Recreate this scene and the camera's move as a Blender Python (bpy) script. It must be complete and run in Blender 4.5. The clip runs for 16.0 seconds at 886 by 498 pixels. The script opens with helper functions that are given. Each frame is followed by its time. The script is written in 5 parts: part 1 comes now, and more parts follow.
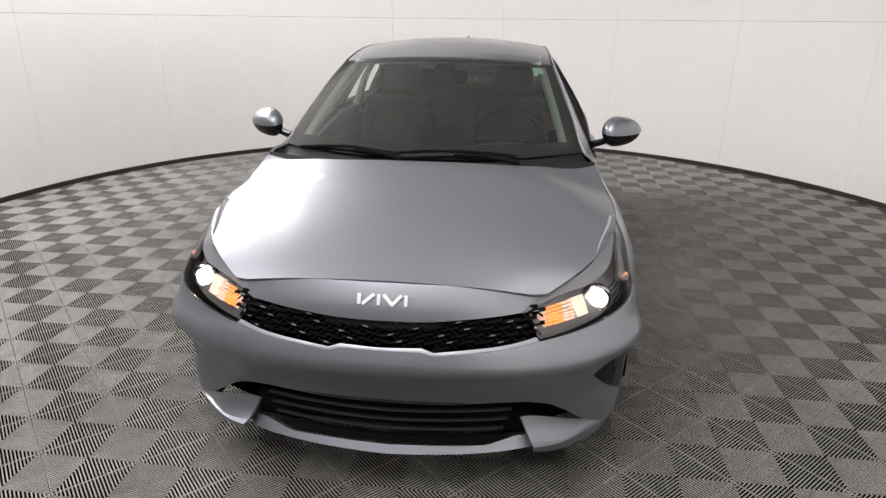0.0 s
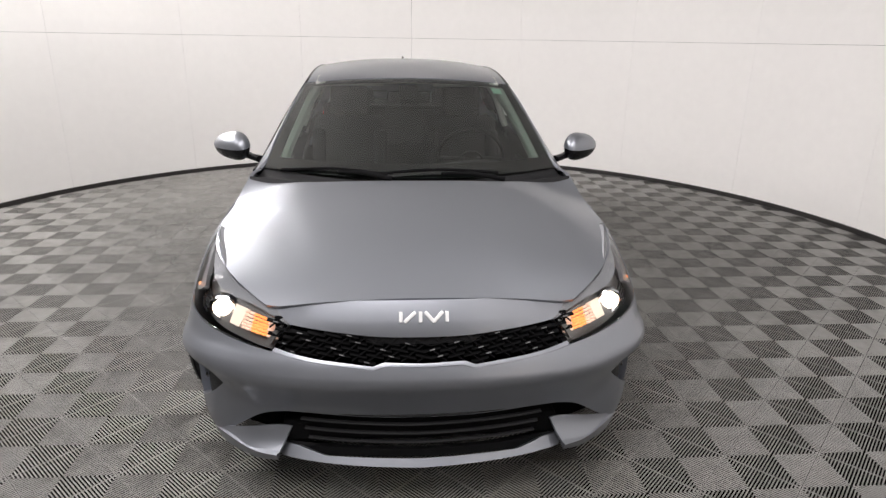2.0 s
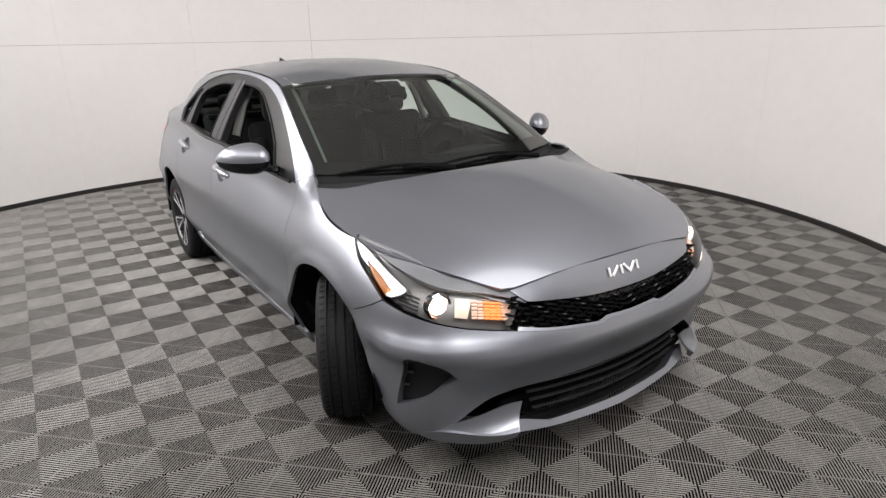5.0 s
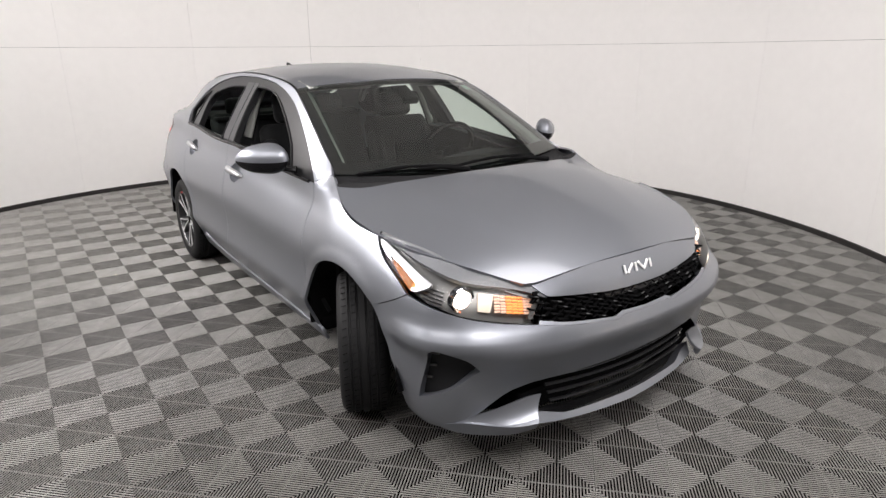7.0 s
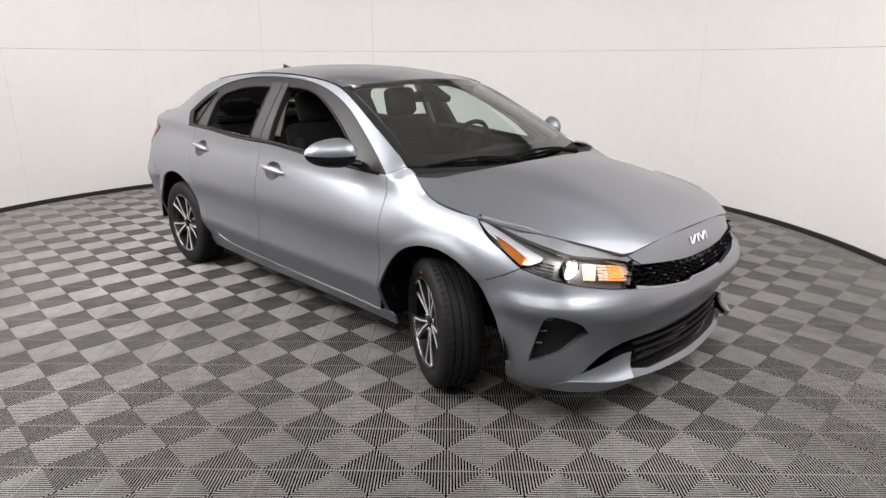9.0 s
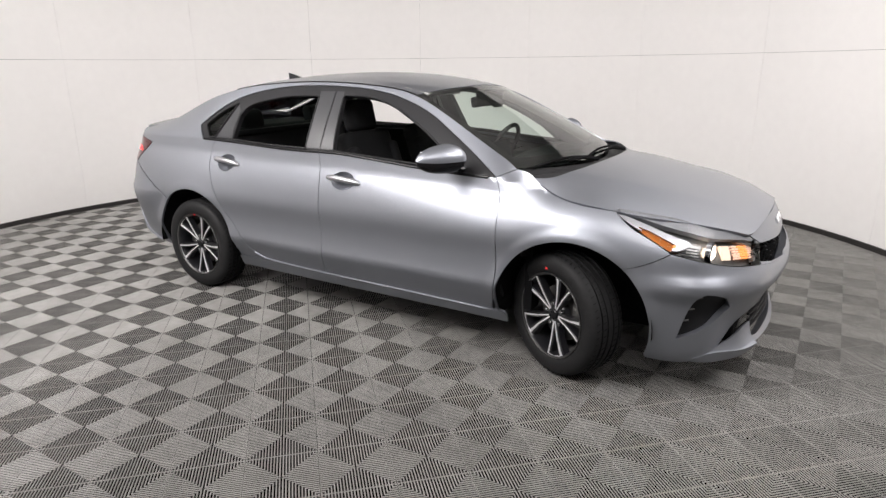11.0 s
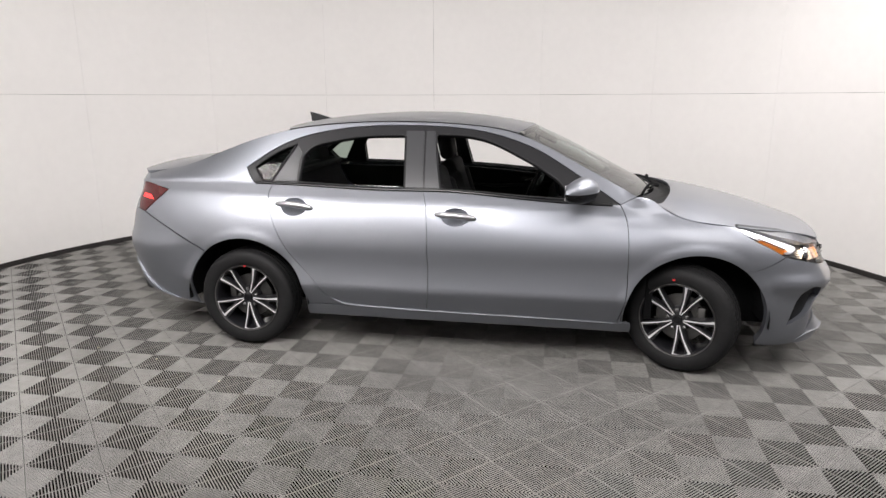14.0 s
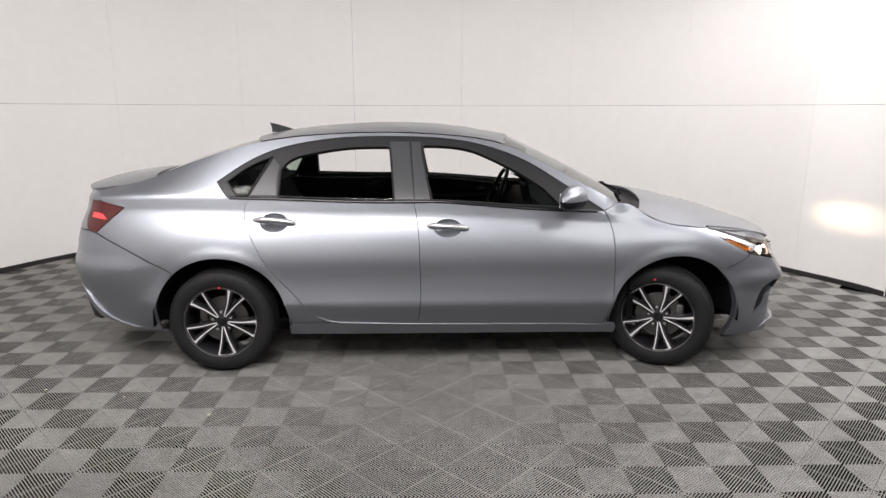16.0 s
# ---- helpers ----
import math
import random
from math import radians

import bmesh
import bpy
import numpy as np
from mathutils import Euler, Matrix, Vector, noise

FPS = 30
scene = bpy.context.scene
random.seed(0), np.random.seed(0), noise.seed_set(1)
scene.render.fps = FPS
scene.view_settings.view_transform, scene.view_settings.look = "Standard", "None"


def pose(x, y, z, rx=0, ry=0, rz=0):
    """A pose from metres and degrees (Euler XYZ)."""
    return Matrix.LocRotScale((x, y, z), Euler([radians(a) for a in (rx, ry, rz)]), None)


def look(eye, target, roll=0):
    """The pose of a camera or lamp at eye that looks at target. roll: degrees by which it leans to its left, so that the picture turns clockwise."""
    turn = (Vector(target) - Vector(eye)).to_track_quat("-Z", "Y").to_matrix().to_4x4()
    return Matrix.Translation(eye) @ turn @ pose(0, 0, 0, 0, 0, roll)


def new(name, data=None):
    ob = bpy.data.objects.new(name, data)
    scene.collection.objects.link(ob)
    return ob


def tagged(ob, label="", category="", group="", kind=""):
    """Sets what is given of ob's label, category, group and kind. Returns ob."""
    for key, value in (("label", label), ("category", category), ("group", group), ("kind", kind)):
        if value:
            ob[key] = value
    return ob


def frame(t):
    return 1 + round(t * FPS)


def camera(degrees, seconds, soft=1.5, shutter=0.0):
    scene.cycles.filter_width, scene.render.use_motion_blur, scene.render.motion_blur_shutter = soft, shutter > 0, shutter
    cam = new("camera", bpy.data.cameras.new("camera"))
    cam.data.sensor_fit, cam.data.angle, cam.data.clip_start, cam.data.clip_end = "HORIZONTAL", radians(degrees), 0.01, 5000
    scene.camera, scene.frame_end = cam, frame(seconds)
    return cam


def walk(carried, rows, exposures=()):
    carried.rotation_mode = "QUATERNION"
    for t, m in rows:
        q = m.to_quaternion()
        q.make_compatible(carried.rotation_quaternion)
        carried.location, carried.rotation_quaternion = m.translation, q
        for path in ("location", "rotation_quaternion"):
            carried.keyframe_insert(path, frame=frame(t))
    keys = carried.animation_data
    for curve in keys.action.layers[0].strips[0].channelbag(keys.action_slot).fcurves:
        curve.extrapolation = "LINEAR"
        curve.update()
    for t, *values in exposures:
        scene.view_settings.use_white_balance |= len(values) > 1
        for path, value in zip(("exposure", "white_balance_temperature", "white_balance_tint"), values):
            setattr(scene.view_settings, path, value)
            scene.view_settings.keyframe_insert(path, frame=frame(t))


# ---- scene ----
cam = camera(70.7, 16.0, soft=1.4)
PATH = [
    (0, (3.97, 0.399, 1.579), (2.103, 0.192, 0.893), 0.6),
    (0.5, (3.944, 0.112, 1.57), (2.064, 0.085, 0.889), 0.8),
    (1, (4.008, -0.079, 1.598), (2.123, 0.012, 0.936), 0.5),
    (1.5, (4.057, -0.105, 1.603), (2.171, 0.048, 0.956), 0.6),
    (2, (4.057, -0.089, 1.606), (2.169, 0.073, 0.969), 0.9),
    (2.5, (4.046, -0.117, 1.603), (2.16, 0.083, 0.966), 1.1),
    (3, (4.089, -0.422, 1.59), (2.219, -0.098, 0.961), 1.6),
    (3.5, (4.04, -0.753, 1.577), (2.216, -0.258, 0.923), 1.5),
    (4, (3.916, -1.102, 1.565), (2.156, -0.417, 0.908), 0.6),
    (4.5, (3.838, -1.539, 1.589), (2.182, -0.625, 0.939), -0.0),
    (5, (3.645, -1.771, 1.567), (2.07, -0.712, 0.936), -1.2),
    (7.5, (3.636, -2.033, 1.543), (2.093, -0.905, 0.954), 0.1),
    (8, (3.621, -2.301, 1.529), (2.132, -1.094, 0.96), 0.3),
    (8.5, (3.487, -2.494, 1.508), (2.061, -1.225, 0.913), 0.3),
    (9, (3.299, -2.712, 1.51), (1.947, -1.358, 0.929), 0.1),
    (11.5, (2.085, -3.729, 1.514), (1.192, -2.031, 0.948), -0.1),
    (12, (1.8, -3.87, 1.529), (1.025, -2.114, 0.967), 0.4),
    (12.5, (1.488, -4.079, 1.574), (0.831, -2.271, 1.029), 0.2),
    (13, (1.17, -4.15, 1.549), (0.606, -2.301, 1.037), 0.1),
    (13.5, (0.809, -4.301, 1.553), (0.387, -2.406, 1.076), 0.2),
    (14, (0.547, -4.417, 1.565), (0.221, -2.5, 1.096), -0.1),
    (14.5, (0.27, -4.374, 1.564), (0.013, -2.449, 1.085), -0.8),
    (15, (-0.001, -4.398, 1.557), (-0.121, -2.456, 1.094), -0.5),
    (15.5, (-0.161, -4.427, 1.568), (-0.146, -2.478, 1.122), -0.1),
    (16, (-0.146, -4.438, 1.564), (-0.076, -2.487, 1.127), 0.1),
]
walk(cam, [(t, look(eye, target, roll)) for t, eye, target, roll in PATH],
     [(0.0, 0.54), (2.5, 0.60), (5.0, 0.46), (8.0, 0.62), (12.0, 0.62), (16.0, 0.47)])

# ---- world, light, exposure ----
world = bpy.data.worlds.new("world")
scene.world = world
world.use_nodes = True
world.node_tree.nodes["Background"].inputs[0].default_value = (0.05, 0.05, 0.055, 1)
world.node_tree.nodes["Background"].inputs[1].default_value = 0.1
scene.view_settings.exposure = 0.0

CX, CY, RAD = -0.43, -0.04, 4.157          # centre and radius of the round photo booth
CEIL = 4.1
TOP = 3.5


def unseen_ceiling_lamp(x, y, power, sx, sy, turn, tilt):
    light = bpy.data.lights.new("unseen_ceiling_lamp_light", "AREA")
    light.shape, light.size, light.size_y, light.energy = "RECTANGLE", sx, sy, power
    light.color = (1.0, 0.957, 0.952)
    ob = new("unseen_ceiling_lamp_light", light)
    ob.matrix_basis = pose(x, y, LAMP_Z, 0, 0, turn) @ pose(0, 0, 0, tilt, 0, 0) @ pose(0, 0, -0.07)
    return ob


# unseen lamps, added to light the booth from over its open side and one over the nose of the car: angle, distance from
# the middle, tilt inwards, watts
LAMP_Z = 3.40
LAMP_L, LAMP_W = 2.2, 1.5
LAMPS = []
for angle, far, tilt, watt in ((-122, 4.2, 42, 180), (-94, 4.2, 42, 140), (-48, 4.3, 40, 34), (-8, 4.4, 36, 78), (12, 2.95, 20, 36)):
    LAMPS.append((CX + far * math.cos(radians(angle)), CY + far * math.sin(radians(angle)), angle + 90, tilt))
    unseen_ceiling_lamp(LAMPS[-1][0], LAMPS[-1][1], watt, LAMP_L, LAMP_W, angle + 90, tilt)


# ---- materials ----
def mat(name, color, rough=0.5, metal=0.0, coat=0.0, bump=0.0, scale=40.0, vary=0.0, vscale=3.0, **extra):
    """A principled material with colour variation at two scales and a fine relief."""
    m = bpy.data.materials.new(name)
    m.use_nodes = True
    nt = m.node_tree
    b = nt.nodes["Principled BSDF"]
    b.inputs["Base Color"].default_value = (*color, 1)
    b.inputs["Roughness"].default_value = rough
    b.inputs["Metallic"].default_value = metal
    b.inputs["Coat Weight"].default_value = coat
    b.inputs["Coat Roughness"].default_value = 0.04
    for key, value in extra.items():
        b.inputs[key].default_value = value
    geo = nt.nodes.new("ShaderNodeTexCoord")
    if vary > 0:
        n1, n2 = nt.nodes.new("ShaderNodeTexNoise"), nt.nodes.new("ShaderNodeTexNoise")
        n1.inputs["Scale"].default_value, n2.inputs["Scale"].default_value = vscale, vscale * 9
        n1.inputs["Detail"].default_value = 4
        mix, mr = nt.nodes.new("ShaderNodeMath"), nt.nodes.new("ShaderNodeMapRange")
        mix.operation = "ADD"
        for n in (n1, n2):
            nt.links.new(geo.outputs["Object"], n.inputs["Vector"])
        nt.links.new(n1.outputs["Fac"], mix.inputs[0])
        nt.links.new(n2.outputs["Fac"], mix.inputs[1])
        mr.inputs["From Min"].default_value, mr.inputs["From Max"].default_value = 0.6, 1.4
        mr.inputs["To Min"].default_value, mr.inputs["To Max"].default_value = 1 - vary, 1 + vary
        nt.links.new(mix.outputs[0], mr.inputs["Value"])
        mul = nt.nodes.new("ShaderNodeVectorMath")
        mul.operation = "SCALE"
        mul.inputs[0].default_value = color
        nt.links.new(mr.outputs[0], mul.inputs["Scale"])
        nt.links.new(mul.outputs[0], b.inputs["Base Color"])
    if bump > 0:
        n3, bp = nt.nodes.new("ShaderNodeTexNoise"), nt.nodes.new("ShaderNodeBump")
        n3.inputs["Scale"].default_value = scale
        nt.links.new(geo.outputs["Object"], n3.inputs["Vector"])
        nt.links.new(n3.outputs["Fac"], bp.inputs["Height"])
        bp.inputs["Strength"].default_value, bp.inputs["Distance"].default_value = bump, 0.004
        nt.links.new(bp.outputs[0], b.inputs["Normal"])
    return m


def glow(name, color, strength):
    m = bpy.data.materials.new(name)
    m.use_nodes = True
    b = m.node_tree.nodes["Principled BSDF"]
    b.inputs["Base Color"].default_value = (*color, 1)
    b.inputs["Emission Color"].default_value = (*color, 1)
    b.inputs["Emission Strength"].default_value = strength
    b.inputs["Roughness"].default_value = 0.2
    return m


def glass(name, tint, gloss=0.02, ior=1.5):
    """Thin pane: tinted see-through with a mirror sheen by angle."""
    m = bpy.data.materials.new(name)
    m.use_nodes = True
    nt = m.node_tree
    nt.nodes.clear()
    out, mix = nt.nodes.new("ShaderNodeOutputMaterial"), nt.nodes.new("ShaderNodeMixShader")
    tr, gl, fr = nt.nodes.new("ShaderNodeBsdfTransparent"), nt.nodes.new("ShaderNodeBsdfGlossy"), nt.nodes.new("ShaderNodeFresnel")
    tr.inputs["Color"].default_value = (*tint, 1)
    gl.inputs["Color"].default_value = (1, 1, 1, 1)
    gl.inputs["Roughness"].default_value = gloss
    fr.inputs["IOR"].default_value = ior
    nt.links.new(fr.outputs[0], mix.inputs[0])
    nt.links.new(tr.outputs[0], mix.inputs[1])
    nt.links.new(gl.outputs[0], mix.inputs[2])
    nt.links.new(mix.outputs[0], out.inputs[0])
    return m


M_PAINT = mat("metallic_grey_paint", (0.252, 0.264, 0.294), 0.39, 0.80, 0.55, 0.02, 900.0, 0.02, 400.0, **{"Coat Roughness": 0.08})
M_BLACK = mat("gloss_black_trim", (0.008, 0.008, 0.009), 0.25, **{"Specular IOR Level": 0.25})
M_PLASTIC = mat("black_plastic", (0.009, 0.009, 0.010), 0.6, bump=0.2, scale=500.0, **{"Specular IOR Level": 0.25})
M_SURROUND = mat("black_satin_surround", (0.015, 0.015, 0.0165), 0.38, **{"Specular IOR Level": 0.25})
M_PILLAR = mat("dark_grey_pillar_film", (0.038, 0.039, 0.042), 0.34, **{"Specular IOR Level": 0.35})
M_RUBBER = mat("tyre_rubber", (0.009, 0.009, 0.0095), 0.65, bump=0.15, scale=160.0, vary=0.2, vscale=6.0, **{"Specular IOR Level": 0.25})
M_LINER = mat("wheel_well_felt", (0.005, 0.005, 0.0055), 0.95, **{"Specular IOR Level": 0.1})
M_ALLOY = mat("machined_alloy", (0.80, 0.80, 0.81), 0.38, 0.55)
M_RIMDARK = mat("dark_painted_rim", (0.011, 0.011, 0.013), 0.3, 0.0, 0.6)
M_STEEL = mat("brake_steel", (0.13, 0.128, 0.125), 0.45, 1.0, vary=0.15, vscale=20.0)
M_CHROME = mat("chrome", (0.75, 0.75, 0.77), 0.1, 1.0)
M_SATIN = mat("satin_silver", (0.55, 0.55, 0.57), 0.3, 0.9, 0.3)
M_CLOTH = mat("black_seat_cloth", (0.015, 0.0155, 0.017), 0.9, bump=0.08, scale=600.0, vary=0.2, vscale=9.0)
M_DASH = mat("dark_dash_plastic", (0.010, 0.0105, 0.0115), 0.65, bump=0.1, scale=700.0, vary=0.1, **{"Specular IOR Level": 0.3})
M_LINING = mat("grey_headliner", (0.45, 0.45, 0.43), 0.9)
M_SCREEN = mat("screen_glass", (0.008, 0.009, 0.010), 0.3, **{"Specular IOR Level": 0.2})
M_GLASS = glass("green_tinted_windscreen", (0.70, 0.82, 0.75), 0.02, 1.95)
M_QGLASS = glass("dark_tinted_glass", (0.42, 0.50, 0.44), 0.05, 1.25)
M_LENS = glass("clear_lamp_cover", (0.93, 0.94, 0.95), 0.04, 1.18)
M_BROW = mat("ribbed_grey_lamp_strip", (0.21, 0.212, 0.222), 0.38, 0.0, bump=0.3, scale=220.0)
M_EMBLEM = mat("bright_satin_emblem", (0.82, 0.82, 0.83), 0.4, 0.4)
M_LAMPHOUSE = mat("lamp_housing_grey", (0.20, 0.196, 0.19), 0.28, 0.5)
M_PROJ = glow("lit_low_beam", (1.0, 0.84, 0.68), 5.0)
# glow put into the reflector in place of light bounced from the bulbs
M_HALO = glow("added_glow_reflector", (0.85, 0.68, 0.55), 0.24)
M_TURN = glow("lit_amber_signal", (1.0, 0.36, 0.11), 0.50)
# same stand-in glow for the ribbed facets beside the signal
M_BLUSH = glow("added_glow_facet", (0.90, 0.62, 0.48), 0.22)
M_ACCENT = mat("satin_accent", (0.13, 0.13, 0.134), 0.4, 0.4)
M_AMBER = mat("amber_reflector", (0.48, 0.14, 0.012), 0.4, **{"Specular IOR Level": 0.15})
M_RED = mat("red_tail_lens", (0.065, 0.003, 0.004), 0.15, 0.0, 0.3)
M_REDLIT = glow("lit_tail_light", (1.0, 0.03, 0.03), 1.6)
M_WALL = mat("white_wall_panel", (0.90, 0.885, 0.865), 0.55, bump=0.05, scale=60.0, vary=0.02, vscale=1.3)
M_SKIRT = mat("black_skirting", (0.02, 0.018, 0.017), 0.6, vary=0.3, vscale=4.0)
M_OUTER = mat("pale_unseen_wall", (0.62, 0.615, 0.605), 0.8, vary=0.1)
M_CEIL = mat("unseen_ceiling", (0.62, 0.62, 0.61), 0.85, vary=0.1)
M_STICKER = mat("pale_green_sticker", (0.55, 0.78, 0.66), 0.5)
M_TAG = mat("red_paint_mark", (0.7, 0.03, 0.03), 0.5)


def floor_material(name, jitter):
    m = mat(name, (0.15, 0.146, 0.14), 0.30, bump=0.05, scale=300.0, **{"Specular IOR Level": 0.65})
    nt = m.node_tree
    b = nt.nodes["Principled BSDF"]
    geo, noise1, noise2 = nt.nodes.new("ShaderNodeNewGeometry"), nt.nodes.new("ShaderNodeTexNoise"), nt.nodes.new("ShaderNodeTexNoise")
    noise1.inputs["Scale"].default_value, noise1.inputs["Detail"].default_value = 1.1, 5
    noise2.inputs["Scale"].default_value, noise2.inputs["Detail"].default_value = 14.0, 6
    add = nt.nodes.new("ShaderNodeMath")
    add.operation = "ADD"
    ramp = nt.nodes.new("ShaderNodeMapRange")
    ramp.inputs["From Min"].default_value, ramp.inputs["From Max"].default_value = 0.7, 1.3
    ramp.inputs["To Min"].default_value, ramp.inputs["To Max"].default_value = 0.74, 1.20
    for n in (noise1, noise2):
        nt.links.new(geo.outputs["Position"], n.inputs["Vector"])
    nt.links.new(noise1.outputs["Fac"], add.inputs[0])
    nt.links.new(noise2.outputs["Fac"], add.inputs[1])
    nt.links.new(add.outputs[0], ramp.inputs["Value"])
    mul = nt.nodes.new("ShaderNodeVectorMath")
    mul.operation = "SCALE"
    mul.inputs[0].default_value = (0.226, 0.221, 0.209)
    last = ramp.outputs[0]
    if jitter:
        info, mr, mm = nt.nodes.new("ShaderNodeObjectInfo"), nt.nodes.new("ShaderNodeMapRange"), nt.nodes.new("ShaderNodeMath")
        mr.inputs["To Min"].default_value, mr.inputs["To Max"].default_value = 0.93, 1.07
        mm.operation = "MULTIPLY"
        nt.links.new(info.outputs["Random"], mr.inputs["Value"])
        nt.links.new(last, mm.inputs[0])
        nt.links.new(mr.outputs[0], mm.inputs[1])
        last = mm.outputs[0]
    nt.links.new(last, mul.inputs["Scale"])
    nt.links.new(mul.outputs[0], b.inputs["Base Color"])
    return m


M_TILE = floor_material("grey_ribbed_tile", True)
M_TILEFAR = floor_material("grey_ribbed_tile_field", False)
M_SUB = mat("dark_subfloor", (0.006, 0.006, 0.006), 0.9, **{"Specular IOR Level": 0.05})


# ---- mesh helpers ----
def from_data(name, verts, faces, material, parent=None, label="", smooth=True, normals=None):
    me = bpy.data.meshes.new(name)
    me.from_pydata([tuple(map(float, v)) for v in verts], [], faces)
    me.materials.append(material)
    me.polygons.foreach_set("use_smooth", [smooth] * len(me.polygons))
    if normals is not None:
        me.normals_split_custom_set_from_vertices([tuple(map(float, n)) for n in normals])
    ob = new(name, me)
    ob.parent = parent
    if label:
        tagged(ob, label)
    return ob


def part(name, bm, material, parent=None, label="", smooth=False, angle=35):
    me = bpy.data.meshes.new(name)
    bmesh.ops.recalc_face_normals(bm, faces=bm.faces[:])
    bm.to_mesh(me)
    bm.free()
    me.materials.append(material)
    if smooth:
        me.polygons.foreach_set("use_smooth", [True] * len(me.polygons))
        me.set_sharp_from_angle(angle=radians(angle))
    ob = new(name, me)
    ob.parent = parent
    if label:
        tagged(ob, label)
    return ob


def box(bm, cx, cy, cz, sx, sy, sz, bevel=0.0, seg=2, turn=None):
    r = bmesh.ops.create_cube(bm, size=1)
    vs = r["verts"]
    m = Matrix.Translation((cx, cy, cz)) @ (turn or Matrix.Identity(4)) @ Matrix.Diagonal((sx, sy, sz, 1))
    bmesh.ops.transform(bm, matrix=m, verts=vs)
    if bevel > 0:
        es = list({e for v in vs for e in v.link_edges})
        bmesh.ops.bevel(bm, geom=es, offset=bevel, segments=seg, profile=0.5, affect="EDGES")


def lathe(bm, profile, n=64, axis="Y"):
    """Turn a profile of (radius, along) round the axis."""
    rings = []
    for r, h in profile:
        ring = []
        for k in range(n):
            a = 2 * math.pi * k / n
            c, s = r * math.cos(a), r * math.sin(a)
            ring.append(bm.verts.new((c, h, s) if axis == "Y" else (c, s, h) if axis == "Z" else (h, c, s)))
        rings.append(ring)
    for a, b in zip(rings, rings[1:]):
        for k in range(n):
            bm.faces.new((a[k], a[(k + 1) % n], b[(k + 1) % n], b[k]))
    return rings


def tube(bm, pts, radius, n=8, flat=1.0):
    """A round bar along points; radius may be a list."""
    pts = [Vector(p) for p in pts]
    rad = radius if isinstance(radius, (list, tuple)) else [radius] * len(pts)
    rings = []
    for i, p in enumerate(pts):
        d = (pts[min(i + 1, len(pts) - 1)] - pts[max(i - 1, 0)]).normalized()
        u = d.cross(Vector((0, 0, 1)))
        u = u.normalized() if u.length > 0.05 else Vector((1, 0, 0))
        w = u.cross(d).normalized()
        rings.append([bm.verts.new(p + (u * math.cos(2 * math.pi * k / n) + w * flat * math.sin(2 * math.pi * k / n)) * rad[i]) for k in range(n)])
    for a, b in zip(rings, rings[1:]):
        for k in range(n):
            bm.faces.new((a[k], a[(k + 1) % n], b[(k + 1) % n], b[k]))
    bm.faces.new(rings[0][::-1])
    bm.faces.new(rings[-1])


def cubic(pts):
    """Natural cubic spline through (x, y) points, straight beyond its ends."""
    pts = sorted(pts)
    x, y = np.array([p[0] for p in pts], float), np.array([p[1] for p in pts], float)
    n, h = len(x), np.diff(x)
    A, r = np.eye(n), np.zeros(n)
    for i in range(1, n - 1):
        A[i, i - 1:i + 2] = h[i - 1], 2 * (h[i - 1] + h[i]), h[i]
        r[i] = 6 * ((y[i + 1] - y[i]) / h[i] - (y[i] - y[i - 1]) / h[i - 1])
    m = np.linalg.solve(A, r)

    def f(q):
        q = np.asarray(q, float)
        i = np.clip(np.searchsorted(x, q) - 1, 0, n - 2)
        a, b, hh = x[i + 1] - q, q - x[i], h[i]
        v = (m[i] * a ** 3 + m[i + 1] * b ** 3) / (6 * hh) + (y[i] / hh - m[i] * hh / 6) * a + (y[i + 1] / hh - m[i + 1] * hh / 6) * b
        lo = y[0] + (q - x[0]) * ((y[1] - y[0]) / h[0] - h[0] * m[1] / 6)
        hi = y[-1] + (q - x[-1]) * ((y[-1] - y[-2]) / h[-1] + h[-1] * m[-2] / 6)
        return np.where(q < x[0], lo, np.where(q > x[-1], hi, v))
    return f


def smooth_line(pts, step=0.018):
    """Points along a soft curve through the given ones (open)."""
    p = np.array(pts, float)
    if len(p) == 2:
        n = max(1, int(np.hypot(*(p[1] - p[0])) / step))
        return [tuple(p[0] + (p[1] - p[0]) * k / n) for k in range(n)]
    t = np.concatenate([[0], np.cumsum(np.maximum(1e-6, np.hypot(*np.diff(p, axis=0).T)))])
    fx, fy = cubic(list(zip(t, p[:, 0]))), cubic(list(zip(t, p[:, 1])))
    n = max(2, int(t[-1] / step))
    q = np.linspace(0, t[-1], n + 1)[:-1]
    return list(zip(fx(q), fy(q)))


def loop(*runs, step=0.018):
    """A closed outline from runs of points: soft within a run, cornered between runs."""
    out = []
    for i, run in enumerate(runs):
        nxt = runs[(i + 1) % len(runs)][0]
        run = list(run)
        if np.hypot(run[-1][0] - nxt[0], run[-1][1] - nxt[1]) > 1e-6:
            out += smooth_line(run, step) + smooth_line([run[-1], nxt], step)
        else:
            out += smooth_line(run, step)
    return out


def inside(poly, q):
    p, hit = np.array(poly), np.zeros(len(q), bool)
    x, y = q[:, 0], q[:, 1]
    for (x0, y0), (x1, y1) in zip(p, np.roll(p, -1, axis=0)):
        if y0 == y1:
            continue
        c = ((y0 > y) != (y1 > y)) & (x < (x1 - x0) * (y - y0) / (y1 - y0) + x0)
        hit ^= c
    return hit


